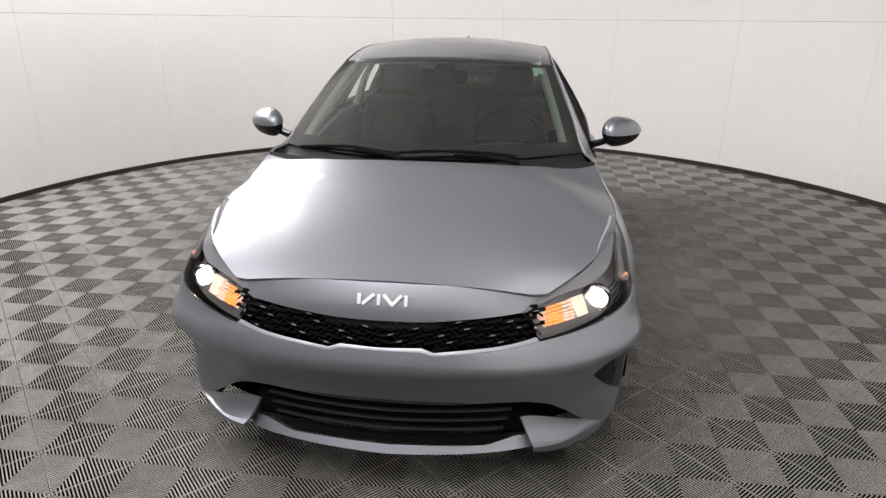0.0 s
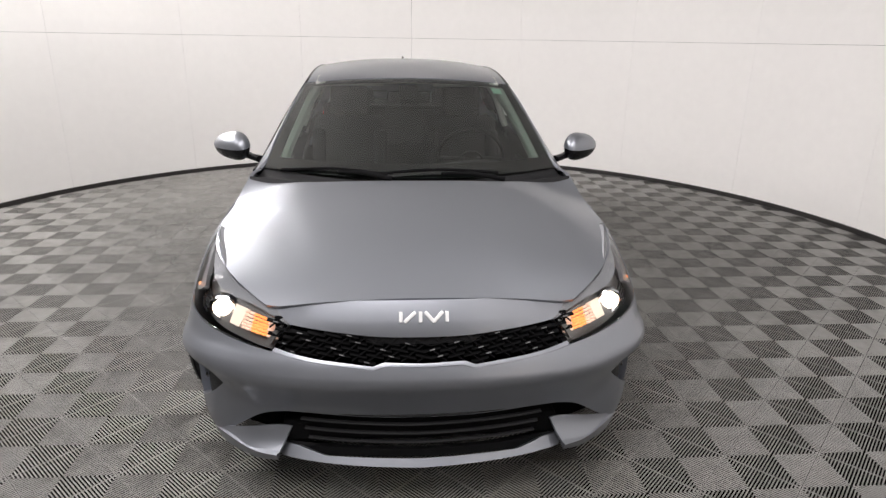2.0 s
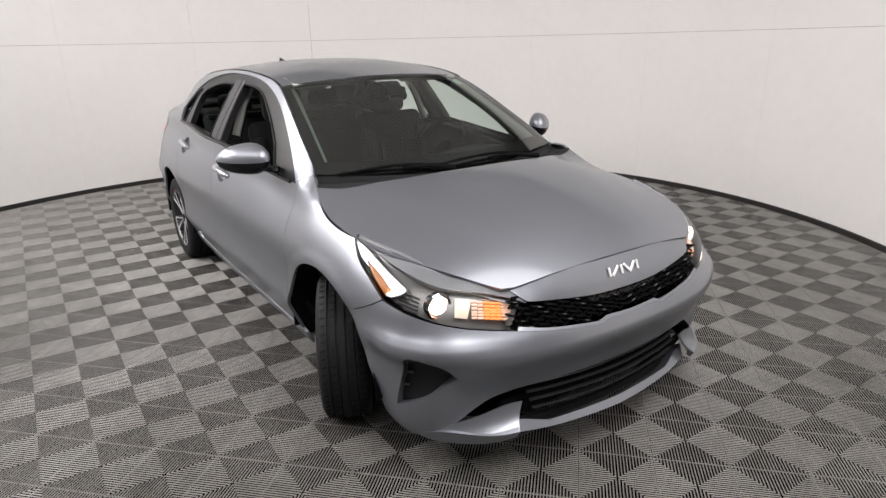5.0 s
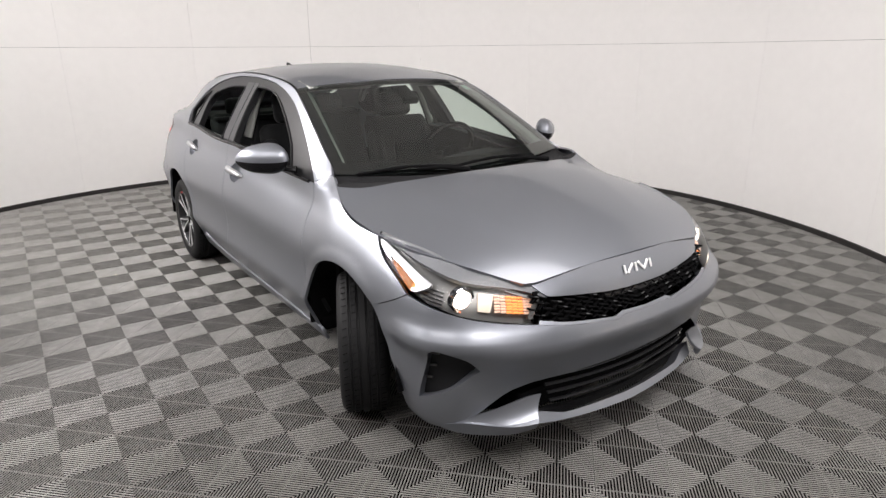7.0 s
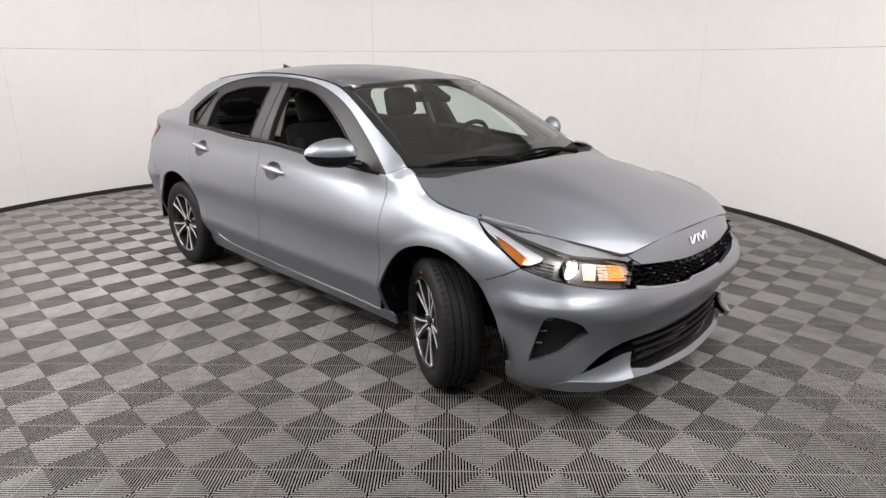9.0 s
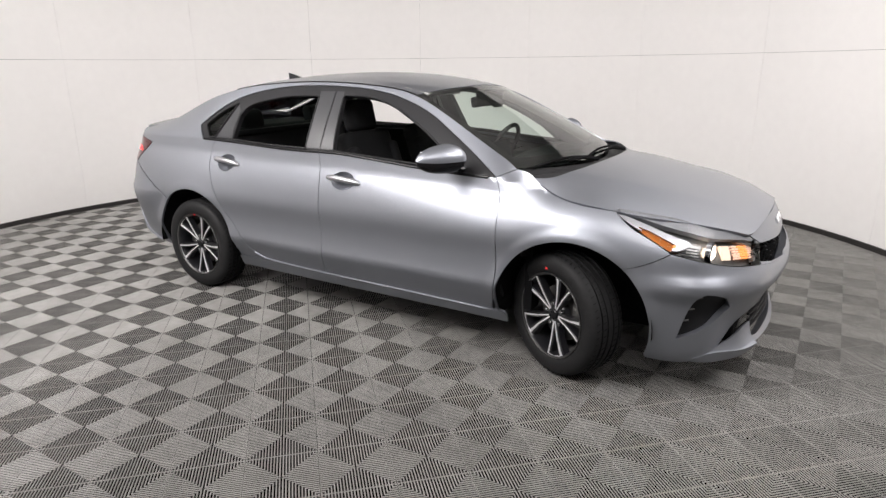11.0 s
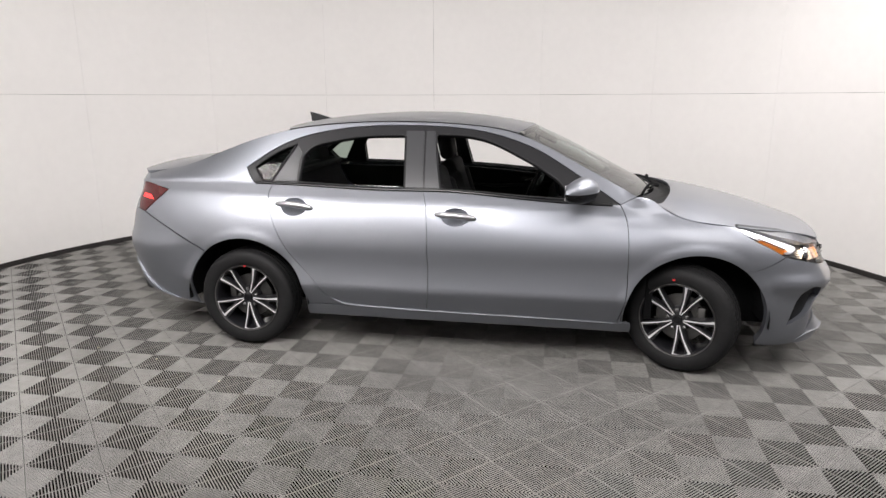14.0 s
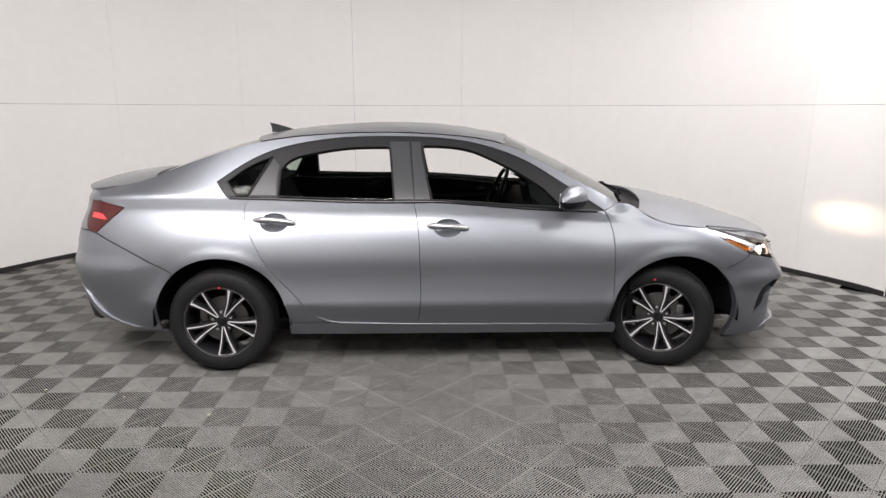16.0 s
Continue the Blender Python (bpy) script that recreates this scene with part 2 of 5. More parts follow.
def shrink(poly, d):
    """The outline moved inwards by d."""
    p = np.array(poly)
    area = 0.5 * np.sum(p[:, 0] * np.roll(p[:, 1], -1) - np.roll(p[:, 0], -1) * p[:, 1])
    if area < 0:
        p = p[::-1]
    e = np.roll(p, -1, axis=0) - p
    n = np.stack([-e[:, 1], e[:, 0]], 1) / np.maximum(1e-9, np.hypot(e[:, 0], e[:, 1]))[:, None]
    m = n + np.roll(n, 1, axis=0)
    m /= np.maximum(0.35, (m ** 2).sum(1) / 2)[:, None]
    return p + m * d


def panel(name, outline, surface, material, parent, holes=(), gap=0.002, depth=0.014, step=0.035, label="", sink=0.0, rows=()):
    """A sheet-metal panel: the outline filled over a surface (u, v) -> place, with turned-in edges."""
    from mathutils.geometry import delaunay_2d_cdt
    out = shrink(outline, gap)
    rings = [out] + [shrink(h, -gap) for h in holes]
    lo, hi = out.min(0), out.max(0)
    gx, gy = np.meshgrid(np.arange(lo[0] + step / 2, hi[0], step), np.arange(lo[1] + step / 2, hi[1], step))
    q = np.stack([gx.ravel(), gy.ravel()], 1)
    if rows:
        q = q[np.min(np.abs(q[:, 1:2] - np.array([rows])), axis=1) > 0.006]
        rx, ry = np.meshgrid(np.arange(lo[0] + step / 2, hi[0], step), np.array(rows))
        q = np.concatenate([q, np.stack([rx.ravel(), ry.ravel()], 1)])
    keep = inside(out, q)
    for h in rings[1:]:
        keep &= ~inside(h, q)
    edge = np.concatenate(rings)
    q = q[keep]
    if len(q):
        far = np.array([np.min((edge[:, 0] - a) ** 2 + (edge[:, 1] - b) ** 2) for a, b in q]) > (0.38 * step) ** 2
        q = q[far]
    pts, cons, base = [], [], 0
    for r in rings:
        pts += [Vector((float(a), float(b))) for a, b in r]
        cons += [(base + k, base + (k + 1) % len(r)) for k in range(len(r))]
        base += len(r)
    pts += [Vector((float(a), float(b))) for a, b in q]
    vs, es, fs, *_ = delaunay_2d_cdt(pts, cons, [], 0, 1e-6, False)
    uv = np.array([tuple(v) for v in vs])
    tri = np.array([f for f in fs if len(f) == 3])
    mid = uv[tri].mean(1)
    ok = inside(out, mid)
    for h in rings[1:]:
        ok &= ~inside(h, mid)
    tri = tri[ok]
    p, n = place_normal(surface, uv)
    p = p - n * sink
    fn = np.cross(p[tri[:, 1]] - p[tri[:, 0]], p[tri[:, 2]] - p[tri[:, 0]])
    flip = (fn * n[tri].mean(1)).sum(1) < 0
    tri[flip] = tri[flip][:, ::-1]
    # turned-in edge
    count = {}
    for t in tri:
        for a, b in ((t[0], t[1]), (t[1], t[2]), (t[2], t[0])):
            count[(a, b)] = count.get((a, b), 0) + 1
    rim = [e for e in count if (e[1], e[0]) not in count]
    P, N, F = list(p), list(n), [tuple(int(i) for i in t) for t in tri]
    for a, b in rim:
        d = p[b] - p[a]
        o = np.cross(d, n[a])
        o /= max(1e-9, np.linalg.norm(o))
        k = len(P)
        P += [p[a], p[b], p[b] - n[b] * depth, p[a] - n[a] * depth]
        N += [o, o, o, o]
        F.append((k + 1, k, k + 3, k + 2))
    return from_data(name, P, F, material, parent, label, True, N)


def place_normal(surface, uv, e=0.004):
    u, v = uv[:, 0], uv[:, 1]
    p = surface(u, v)
    n = np.cross(surface(u + e, v) - surface(u - e, v), surface(u, v + e) - surface(u, v - e))
    n /= np.maximum(1e-12, np.linalg.norm(n, axis=1))[:, None]
    ref = p - np.array([0.35, 0, 0.45]) - np.stack([p[:, 0] * 0.75, 0 * p[:, 1], 0 * p[:, 2]], 1)
    n[(n * ref).sum(1) < 0] *= -1
    return p, n


# ---- the booth ----
def arc_points(a0, a1, r0, r1, step=2.0):
    n = max(2, int(abs(a1 - a0) / step))
    return [(a0 + (a1 - a0) * k / n) for k in range(n + 1)]


def wall_radius(a):
    """The wall is round, and opens a little outwards at its free end."""
    t = min(1.0, max(0.0, (22 - a) / 14))
    return RAD + 0.14 * t * t * (3 - 2 * t)


def curved_slab(name, a0, a1, z0, z1, inner, outer, material, parent, label=""):
    vs, fs = [], []
    angles = arc_points(a0, a1, inner, outer)
    for a in angles:
        c, s, r = math.cos(radians(a)), math.sin(radians(a)), wall_radius(a)
        for rr, z in ((r + inner, z0), (r + inner, z1), (r + outer, z1), (r + outer, z0)):
            vs.append((CX + rr * c, CY + rr * s, z))
    for i in range(len(angles) - 1):
        for k in range(4):
            fs.append((4 * i + k, 4 * i + (k + 1) % 4, 4 * i + 4 + (k + 1) % 4, 4 * i + 4 + k))
    fs += [(0, 3, 2, 1), tuple(4 * (len(angles) - 1) + k for k in range(4))]
    me = bpy.data.meshes.new(name)
    me.from_pydata(vs, [], fs)
    me.materials.append(material)
    me.polygons.foreach_set("use_smooth", [True] * len(me.polygons))
    me.set_sharp_from_angle(angle=radians(30))
    ob = new(name, me)
    ob.parent = parent
    bm = bmesh.new()
    bm.from_mesh(me)
    bmesh.ops.recalc_face_normals(bm, faces=bm.faces[:])
    bm.to_mesh(me)
    bm.free()
    if label:
        tagged(ob, label)
    return ob


A0, A1, STEP = 8.2, 264.5, 19.65
SEAM = 1.61
wall = tagged(new("wall_round"), "round white panelled wall of a car photo booth", "wall", kind="structure")
cuts = [A0] + [39.2 - STEP + STEP * k for k in range(0, 14) if A0 + 1 < 39.2 - STEP + STEP * k < A1 - 1] + [A1]
curved_slab("wall_backing", A0, A1, 0.0, TOP - 0.02, 0.012, 0.10, M_PLASTIC, wall)
for a, b in zip(cuts, cuts[1:]):
    g = 0.014
    curved_slab("wall_panel", a + g, b - g, 0.0, SEAM - 0.001, 0.0, 0.011, M_WALL, wall)
    curved_slab("wall_panel", a + g, b - g, SEAM + 0.001, TOP, 0.0, 0.011, M_WALL, wall)
skirt = tagged(new("baseboard"), "low black skirting along the round white wall", "skirting", kind="structure")
curved_slab("skirting_strip", A0, A1, 0.0, 0.045, -0.02, -0.001, M_SKIRT, skirt)


def slab(name, x0, x1, y0, y1, z0, z1, material, label, category):
    bm = bmesh.new()
    box(bm, (x0 + x1) / 2, (y0 + y1) / 2, (z0 + z1) / 2, x1 - x0, y1 - y0, z1 - z0)
    return tagged(part(name, bm, material), label, category, kind="structure")


# unseen outer walls and ceiling, added to bounce and reflect light onto the car
slab("wall_north", -6.0, 6.2, 5.6, 5.75, -0.02, CEIL, M_OUTER, "unseen plain pale wall added behind the booth", "wall")
slab("wall_south", -6.0, 6.2, -6.35, -6.2, -0.02, CEIL, M_OUTER, "unseen plain pale wall added behind the opening", "wall")
slab("wall_west", -6.15, -6.0, -6.35, 5.75, -0.02, CEIL, M_OUTER, "unseen plain pale wall added behind the booth", "wall")
slab("wall_east", 6.2, 6.35, -6.35, 5.75, -0.02, CEIL, M_OUTER, "unseen plain pale wall added ahead of the car", "wall")
slab("ceiling", -6.15, 6.35, -6.35, 5.75, CEIL, CEIL + 0.1, M_CEIL, "unseen plain grey ceiling added over the booth", "ceiling")

# added ceiling lamps, out of view: housing and frame round each light
for lx, ly, lt, tilt in LAMPS:
    lamp = tagged(new("unseen_ceiling_lamp"), "added white rectangular lamp, unseen under the studio ceiling", "ceiling lamp", "booth ceiling lamps")
    lamp.matrix_basis = pose(lx, ly, LAMP_Z, 0, 0, lt)
    bm = bmesh.new()
    box(bm, 0, 0, 0, LAMP_L + 0.04, LAMP_W + 0.04, 0.10, 0.01, 2, pose(0, 0, 0, tilt, 0, 0))
    part("housing", bm, M_PLASTIC, lamp)
    bm = bmesh.new()
    tube(bm, [(0, 0, 0.03), (0, 0, CEIL - LAMP_Z)], 0.015, 8)
    part("hanger", bm, M_PLASTIC, lamp, smooth=True)

# ---- the floor of ribbed tiles ----
floor = tagged(new("floor"), "grey ribbed plastic floor tiles laid corner to corner", "floor", kind="structure")
bm = bmesh.new()
box(bm, 0.1, -0.3, -0.037, 12.2, 11.9, 0.03)
part("subfloor", bm, M_SUB, floor)
LD, LT = 0.2015, radians(-0.75)
PHX, PHY = -0.1767, 0.3977
HALF = LD / math.sqrt(2)


def tile_data(rings=12):
    """One tile: ribs in nested angles round each of its corners, open slots between, a solid bar along each edge."""
    vs, fs = [], []
    pitch = HALF / rings
    deep, gap, bar = -0.0038, 0.0012, 0.0016

    def strip(rows):
        b, n = len(vs), len(rows[0])
        for row in rows:
            vs.extend(row)
        for i in range(len(rows) - 1):
            for q in range(n - 1):
                fs.append((b + n * i + q, b + n * i + q + 1, b + n * (i + 1) + q + 1, b + n * (i + 1) + q))

    for sx, sy in ((1, 1), (-1, 1), (-1, -1), (1, -1)):
        for k in range(rings):
            o = HALF - pitch * 0.29 - k * pitch
            i = max(0.0012, o - pitch * 0.42)

            def at(a, b, z):
                # a, b: distances from the tile's corner along its two edges
                return (sx * (HALF - a), sy * (HALF - b), z)
            wide = o - i
            prof = ((o, deep), (o, -0.0026), (o - 0.14 * wide, -0.0011), (o - 0.5 * wide, 0.0), (i + 0.14 * wide, -0.0011), (i, -0.0026), (i, deep))
            strip([[at(gap, d, z) for d, z in prof], [at(d, d, z) for d, z in prof]])
            strip([[at(d, d, z) for d, z in prof], [at(d, gap, z) for d, z in prof]])
    for ux, uy in ((1, 0), (0, 1), (-1, 0), (0, -1)):
        rows = []
        for e in (-HALF + gap, HALF - gap):
            rows.append([(ux * d - uy * e, uy * d + ux * e, z) for d, z in ((HALF - gap, deep), (HALF - gap, -0.0024), (HALF - gap - bar, -0.0024), (HALF - gap - bar, deep))])
        strip(rows)
    return vs, fs


TV, TF = tile_data()
tile_mesh = bpy.data.meshes.new("tile")
tile_mesh.from_pydata(TV, [], TF)
tile_mesh.materials.append(M_TILE)
tile_mesh.polygons.foreach_set("use_smooth", [True] * len(tile_mesh.polygons))
near, far = [], []
for i in range(-34, 35):
    for j in range(-34, 35):
        if (i + j) % 2:
            continue
        gx, gy = (i + 1 + PHX) * LD, (j + PHY) * LD
        x, y = gx * math.cos(LT) - gy * math.sin(LT), gx * math.sin(LT) + gy * math.cos(LT)
        if math.hypot(x - CX, y - CY) > RAD + 0.15 and not (x > 0 and y < 0.3 and x < 5 and y > -5):
            continue
        if math.hypot(x - CX, y - CY) < 4.6:
            ahead = (y < -0.85 and x > -1.9) or (x > 2.15 and y < 1.6)
            (near if ahead and len(near) < 300 else far).append((x, y))
for x, y in near:
    ob = new("tile", tile_mesh)
    ob.matrix_basis = pose(x, y, 0, 0, 0, math.degrees(LT) + 45)
    ob.parent = floor
ca, sa = math.cos(LT + math.pi / 4), math.sin(LT + math.pi / 4)
TA = np.array(TV)
turned = np.stack([TA[:, 0] * ca - TA[:, 1] * sa, TA[:, 0] * sa + TA[:, 1] * ca, TA[:, 2]], 1)
FV = np.concatenate([turned + np.array([x, y, 0]) for x, y in far])
FF = (np.array(TF)[None] + (np.arange(len(far)) * len(TV))[:, None, None]).reshape(-1, 4)
field = from_data("tile_field", FV, FF.tolist(), M_TILEFAR, floor)
tagged(field, kind="stuff")

# ---- the car: its surfaces ----
car = tagged(new("car"), "grey metallic four-door sedan with lit headlamps and open windows", "car")
car.matrix_basis = pose(0, 0.012, 0)

PLAN = [(2.235, -0.28), (2.25, 0), (2.235, 0.28), (2.195, 0.50), (2.135, 0.645), (2.055, 0.755), (1.96, 0.822), (1.85, 0.856), (1.68, 0.878), (1.40, 0.893),
        (1.0, 0.888), (0.5, 0.888), (0.0, 0.893), (-0.6, 0.893), (-1.0, 0.888), (-1.35, 0.893), (-1.68, 0.872), (-1.90, 0.838), (-2.08, 0.785),
        (-2.20, 0.70), (-2.29, 0.55), (-2.35, 0.32), (-2.37, 0.0), (-2.35, -0.32)]
_d = np.concatenate([[0], np.cumsum([math.dist(a, b) for a, b in zip(PLAN, PLAN[1:])])])
_d -= _d[1]
plan_x, plan_w = cubic(list(zip(_d, [p[0] for p in PLAN]))), cubic(list(zip(_d, [p[1] for p in PLAN])))
S_END = float(_d[-2])
_ts = np.linspace(0, S_END, 4000)
_tx = plan_x(_ts)


def S(x):
    """Length along the body's plan outline, from the nose, at which it reaches x."""
    return float(np.interp(-x, -_tx, _ts))


_fw = plan_w(_ts[:900])


def SY(y):
    """The same by the half width, on the nose."""
    return float(np.interp(y, _fw, _ts[:900]))


# upper edge of the body side: height and inset from the plan outline
ZT = cubic([(0.0, 0.800), (0.30, 0.790), (SY(0.52), 0.762), (S(2.03), 0.800), (S(1.86), 0.835), (S(1.59), 0.868), (S(1.32), 0.910), (S(0.95), 0.966), (S(0.65), 0.985),
            (S(0.175), 1.022), (S(-0.1), 1.038), (S(-0.6), 1.040), (S(-1.2), 1.052), (S(-1.6), 1.058), (S(-1.95), 1.060), (S(-2.2), 1.055), (S_END, 1.06)])
TIN = cubic([(0.0, 0.080), (0.30, 0.080), (SY(0.52), 0.085), (S(2.03), 0.120), (S(1.86), 0.130), (S(1.59), 0.090), (S(1.32), 0.106), (S(0.95), 0.107), (S(0.5), 0.092),
             (S(0.0), 0.078), (S(-0.6), 0.092), (S(-1.2), 0.130), (S(-1.6), 0.138), (S(-1.95), 0.115), (S(-2.15), 0.100), (S(-2.30), 0.098), (S_END, 0.098)])
Z1 = cubic([(0.0, 0.60), (SY(0.5), 0.585), (S(2.05), 0.570), (S(1.9), 0.57), (S(1.7), 0.59), (S(1.4), 0.62), (S(0.9), 0.64), (S(-1.2), 0.64), (S(-2.0), 0.66), (S_END, 0.70)])
LOW_SIDE = cubic([(0.16, -0.115), (0.22, -0.087), (0.26, -0.069), (0.30, -0.052), (0.35, -0.031), (0.390, -0.0140), (0.405, -0.008), (0.418, -0.004), (0.432, -0.002), (0.46, -0.005), (0.50, -0.0105), (0.54, -0.0135), (0.59, -0.0135), (0.66, -0.006), (0.74, 0.0)])
LOW_FRONT = cubic([(0.15, -0.095), (0.22, -0.078), (0.30, -0.066), (0.36, -0.058), (0.40, -0.044), (0.44, -0.024), (0.47, -0.006), (0.50, 0.013), (0.525, 0.025), (0.55, 0.027), (0.58, 0.017), (0.62, 0.0)])
LOW_CORNER = cubic([(0.15, -0.085), (0.20, -0.045), (0.28, -0.020), (0.36, -0.014), (0.44, -0.014), (0.48, -0.007), (0.51, 0.008), (0.535, 0.028), (0.56, 0.035), (0.59, 0.028), (0.62, 0.012), (0.66, 0.0)])
LOW_REAR = cubic([(0.16, -0.12), (0.28, -0.055), (0.40, -0.028), (0.50, -0.005), (0.60, 0.018), (0.66, 0.020), (0.74, 0.0), (0.8, 0.0)])


def soft(t):
    t = np.clip(t, 0, 1)
    return t * t * (3 - 2 * t)


ARCHES = ((1.395, 0.322, 0.392), (-1.335, 0.322, 0.394))


def inset(s, z):
    x = plan_x(s)
    wf, wr = soft((x - 1.62) / 0.35), soft((-1.62 - x) / 0.35)
    wc = soft((2.17 - x) / 0.14)
    low = LOW_SIDE(z) * (1 - wf) * (1 - wr) + (LOW_FRONT(z) * (1 - wc) + LOW_CORNER(z) * wc) * wf + LOW_REAR(z) * wr
    z1, zt = Z1(s), ZT(s)
    low = np.where(z > z1, low * soft(1 - (z - z1) / 0.12), low)
    t = np.maximum(0, (z - z1) / (zt - z1))
    beyond = 1.2 * np.maximum(0, t - 1)
    t = np.minimum(t, 1)
    d = t - 0.78
    d = np.where(d < -0.06, 0.0, np.where(d > 0.06, d, (d + 0.06) ** 2 / 0.24))
    keen = soft((1.30 - x) / 0.40)
    g = 1.397 * t * t - keen * (1.397 * (0.78 + d) ** 2 - 0.85 - 0.68 * d) - (1 - keen) * (1.397 * t * t - t ** (2.8 - 1.3 * soft((x - 1.92) / 0.22)))
    o = low - TIN(s) * (g + beyond)
    for ax, az, r in ARCHES:
        d = np.hypot(x - ax, z - az)
        o = o + 0.006 * soft((r + 0.070 - d) / 0.055) * soft((z - 0.28) / 0.2)
    return o


RAIL_Z = cubic([(1.10, 0.990), (1.03, 1.022), (0.9, 1.095), (0.7, 1.200), (0.5, 1.300), (0.35, 1.358), (0.1, 1.402), (-0.3, 1.424), (-0.8, 1.408), (-1.05, 1.380), (-1.25, 1.338),
                (-1.45, 1.278), (-1.68, 1.195), (-1.86, 1.138), (-2.1, 1.10), (-2.3, 1.08)])
RAIL_W = cubic([(1.10, 0.715), (0.9, 0.685), (0.7, 0.650), (0.5, 0.612), (0.35, 0.585), (0.1, 0.575), (-0.3, 0.570), (-0.8, 0.572), (-1.05, 0.584), (-1.25, 0.595), (-1.45, 0.600), (-1.68, 0.598), (-1.9, 0.595), (-2.3, 0.60)])


def side(sign):
    """The body side over (length along the plan, height); sign -1 is the car's right."""
    def f(s, z):
        x, w = plan_x(s), plan_w(s)
        e = 0.004
        tx, ty = plan_x(s + e) - plan_x(s - e), plan_w(s + e) - plan_w(s - e)
        k = np.hypot(tx, ty)
        nx, ny = -ty / k, tx / k
        flip = np.where(ny * 1.0 + nx * np.sign(x) * 0.2 < 0, -1.0, 1.0)
        nx, ny = nx * flip, ny * flip
        zt = ZT(s)
        ahead = soft((x - 0.97) / 0.18)
        o = inset(s, np.minimum(z, zt + 0.12 * ahead))
        X, W = x + nx * o, w + ny * o
        zr, wr = np.maximum(RAIL_Z(x), zt + 0.045), RAIL_W(x)
        q = np.clip((z - zt) / np.maximum(0.02, zr - zt), 0, 1.3)
        up = (z > zt) & (x < 1.15) & (x > -2.13)
        over = np.where(up | (x > 0), 0.0, np.maximum(0.0, z - zt) * 1.1)
        X, W = X - nx * over, W - ny * over
        W = np.where(up, W - (W - wr) * q ** 1.12 * (1 - ahead), W)
        return np.stack([X, sign * W, z + 0 * X], -1)
    return f


RIGHT, LEFT = side(-1), side(1)


def FRONT(s, z):
    """The nose in one piece: lengths below nought lie on the car's right."""
    p = LEFT(np.abs(s), z)
    p[..., 1] = np.where(s < 0, -p[..., 1], p[..., 1])
    return p


def both(half):
    """An outline over the nose from its half, which begins and ends on the middle line."""
    return list(half) + [(-a, b) for a, b in half[::-1] if a > 1e-6]


def xs(*pts):
    return [(S(x), z) for x, z in pts]


def ys(*pts):
    return [(SY(y), z) for y, z in pts]


# ---- outlines on the body side, as (x, z) ----
BELT = [(0.955, 0.970), (0.651, 0.983), (0.175, 1.022), (-0.082, 1.038), (-0.19, 1.038)]
F_FRONT = [(0.968, 0.275), (1.008, 0.45), (1.010, 0.60), (1.004, 0.80), (0.985, 0.910), (0.955, 0.970)]
B_CUT = [(-0.19, 1.038), (-0.176, 0.976), (-0.158, 0.81), (-0.153, 0.66), (-0.153, 0.41), (-0.168, 0.298)]
R_REAR = [(-0.60, 0.308), (-0.70, 0.320), (-0.785, 0.360), (-0.876, 0.465), (-0.999, 0.600), (-1.10, 0.760), (-1.155, 0.870), (-1.182, 0.965), (-1.175, 1.008), (-1.135, 1.054)]
DLO_TOP = [(-1.352, 1.142), (-1.232, 1.222), (-1.035, 1.319), (-0.843, 1.367), (-0.584, 1.398), (-0.339, 1.404), (-0.105, 1.398), (0.166, 1.367), (0.335, 1.322), (0.484, 1.264), (0.657, 1.165), (0.80, 1.075), (0.955, 0.972)]
SILL_TOP = [(-0.60, 0.308), (-0.168, 0.296), (0.745, 0.279), (0.968, 0.275)]


def arch(k, a0, a1, n=16):
    ax, az, r = ARCHES[k]
    return [(ax + r * math.cos(radians(a0 + (a1 - a0) * i / n)), az + r * math.sin(radians(a0 + (a1 - a0) * i / n))) for i in range(n + 1)]


def handle_hole(x, z):
    return [(S(x + 0.080 * math.cos(a)), z + 0.048 * math.sin(a) * (1 if math.sin(a) > 0 else 1.1)) for a in np.linspace(0, 2 * math.pi, 28, endpoint=False)]


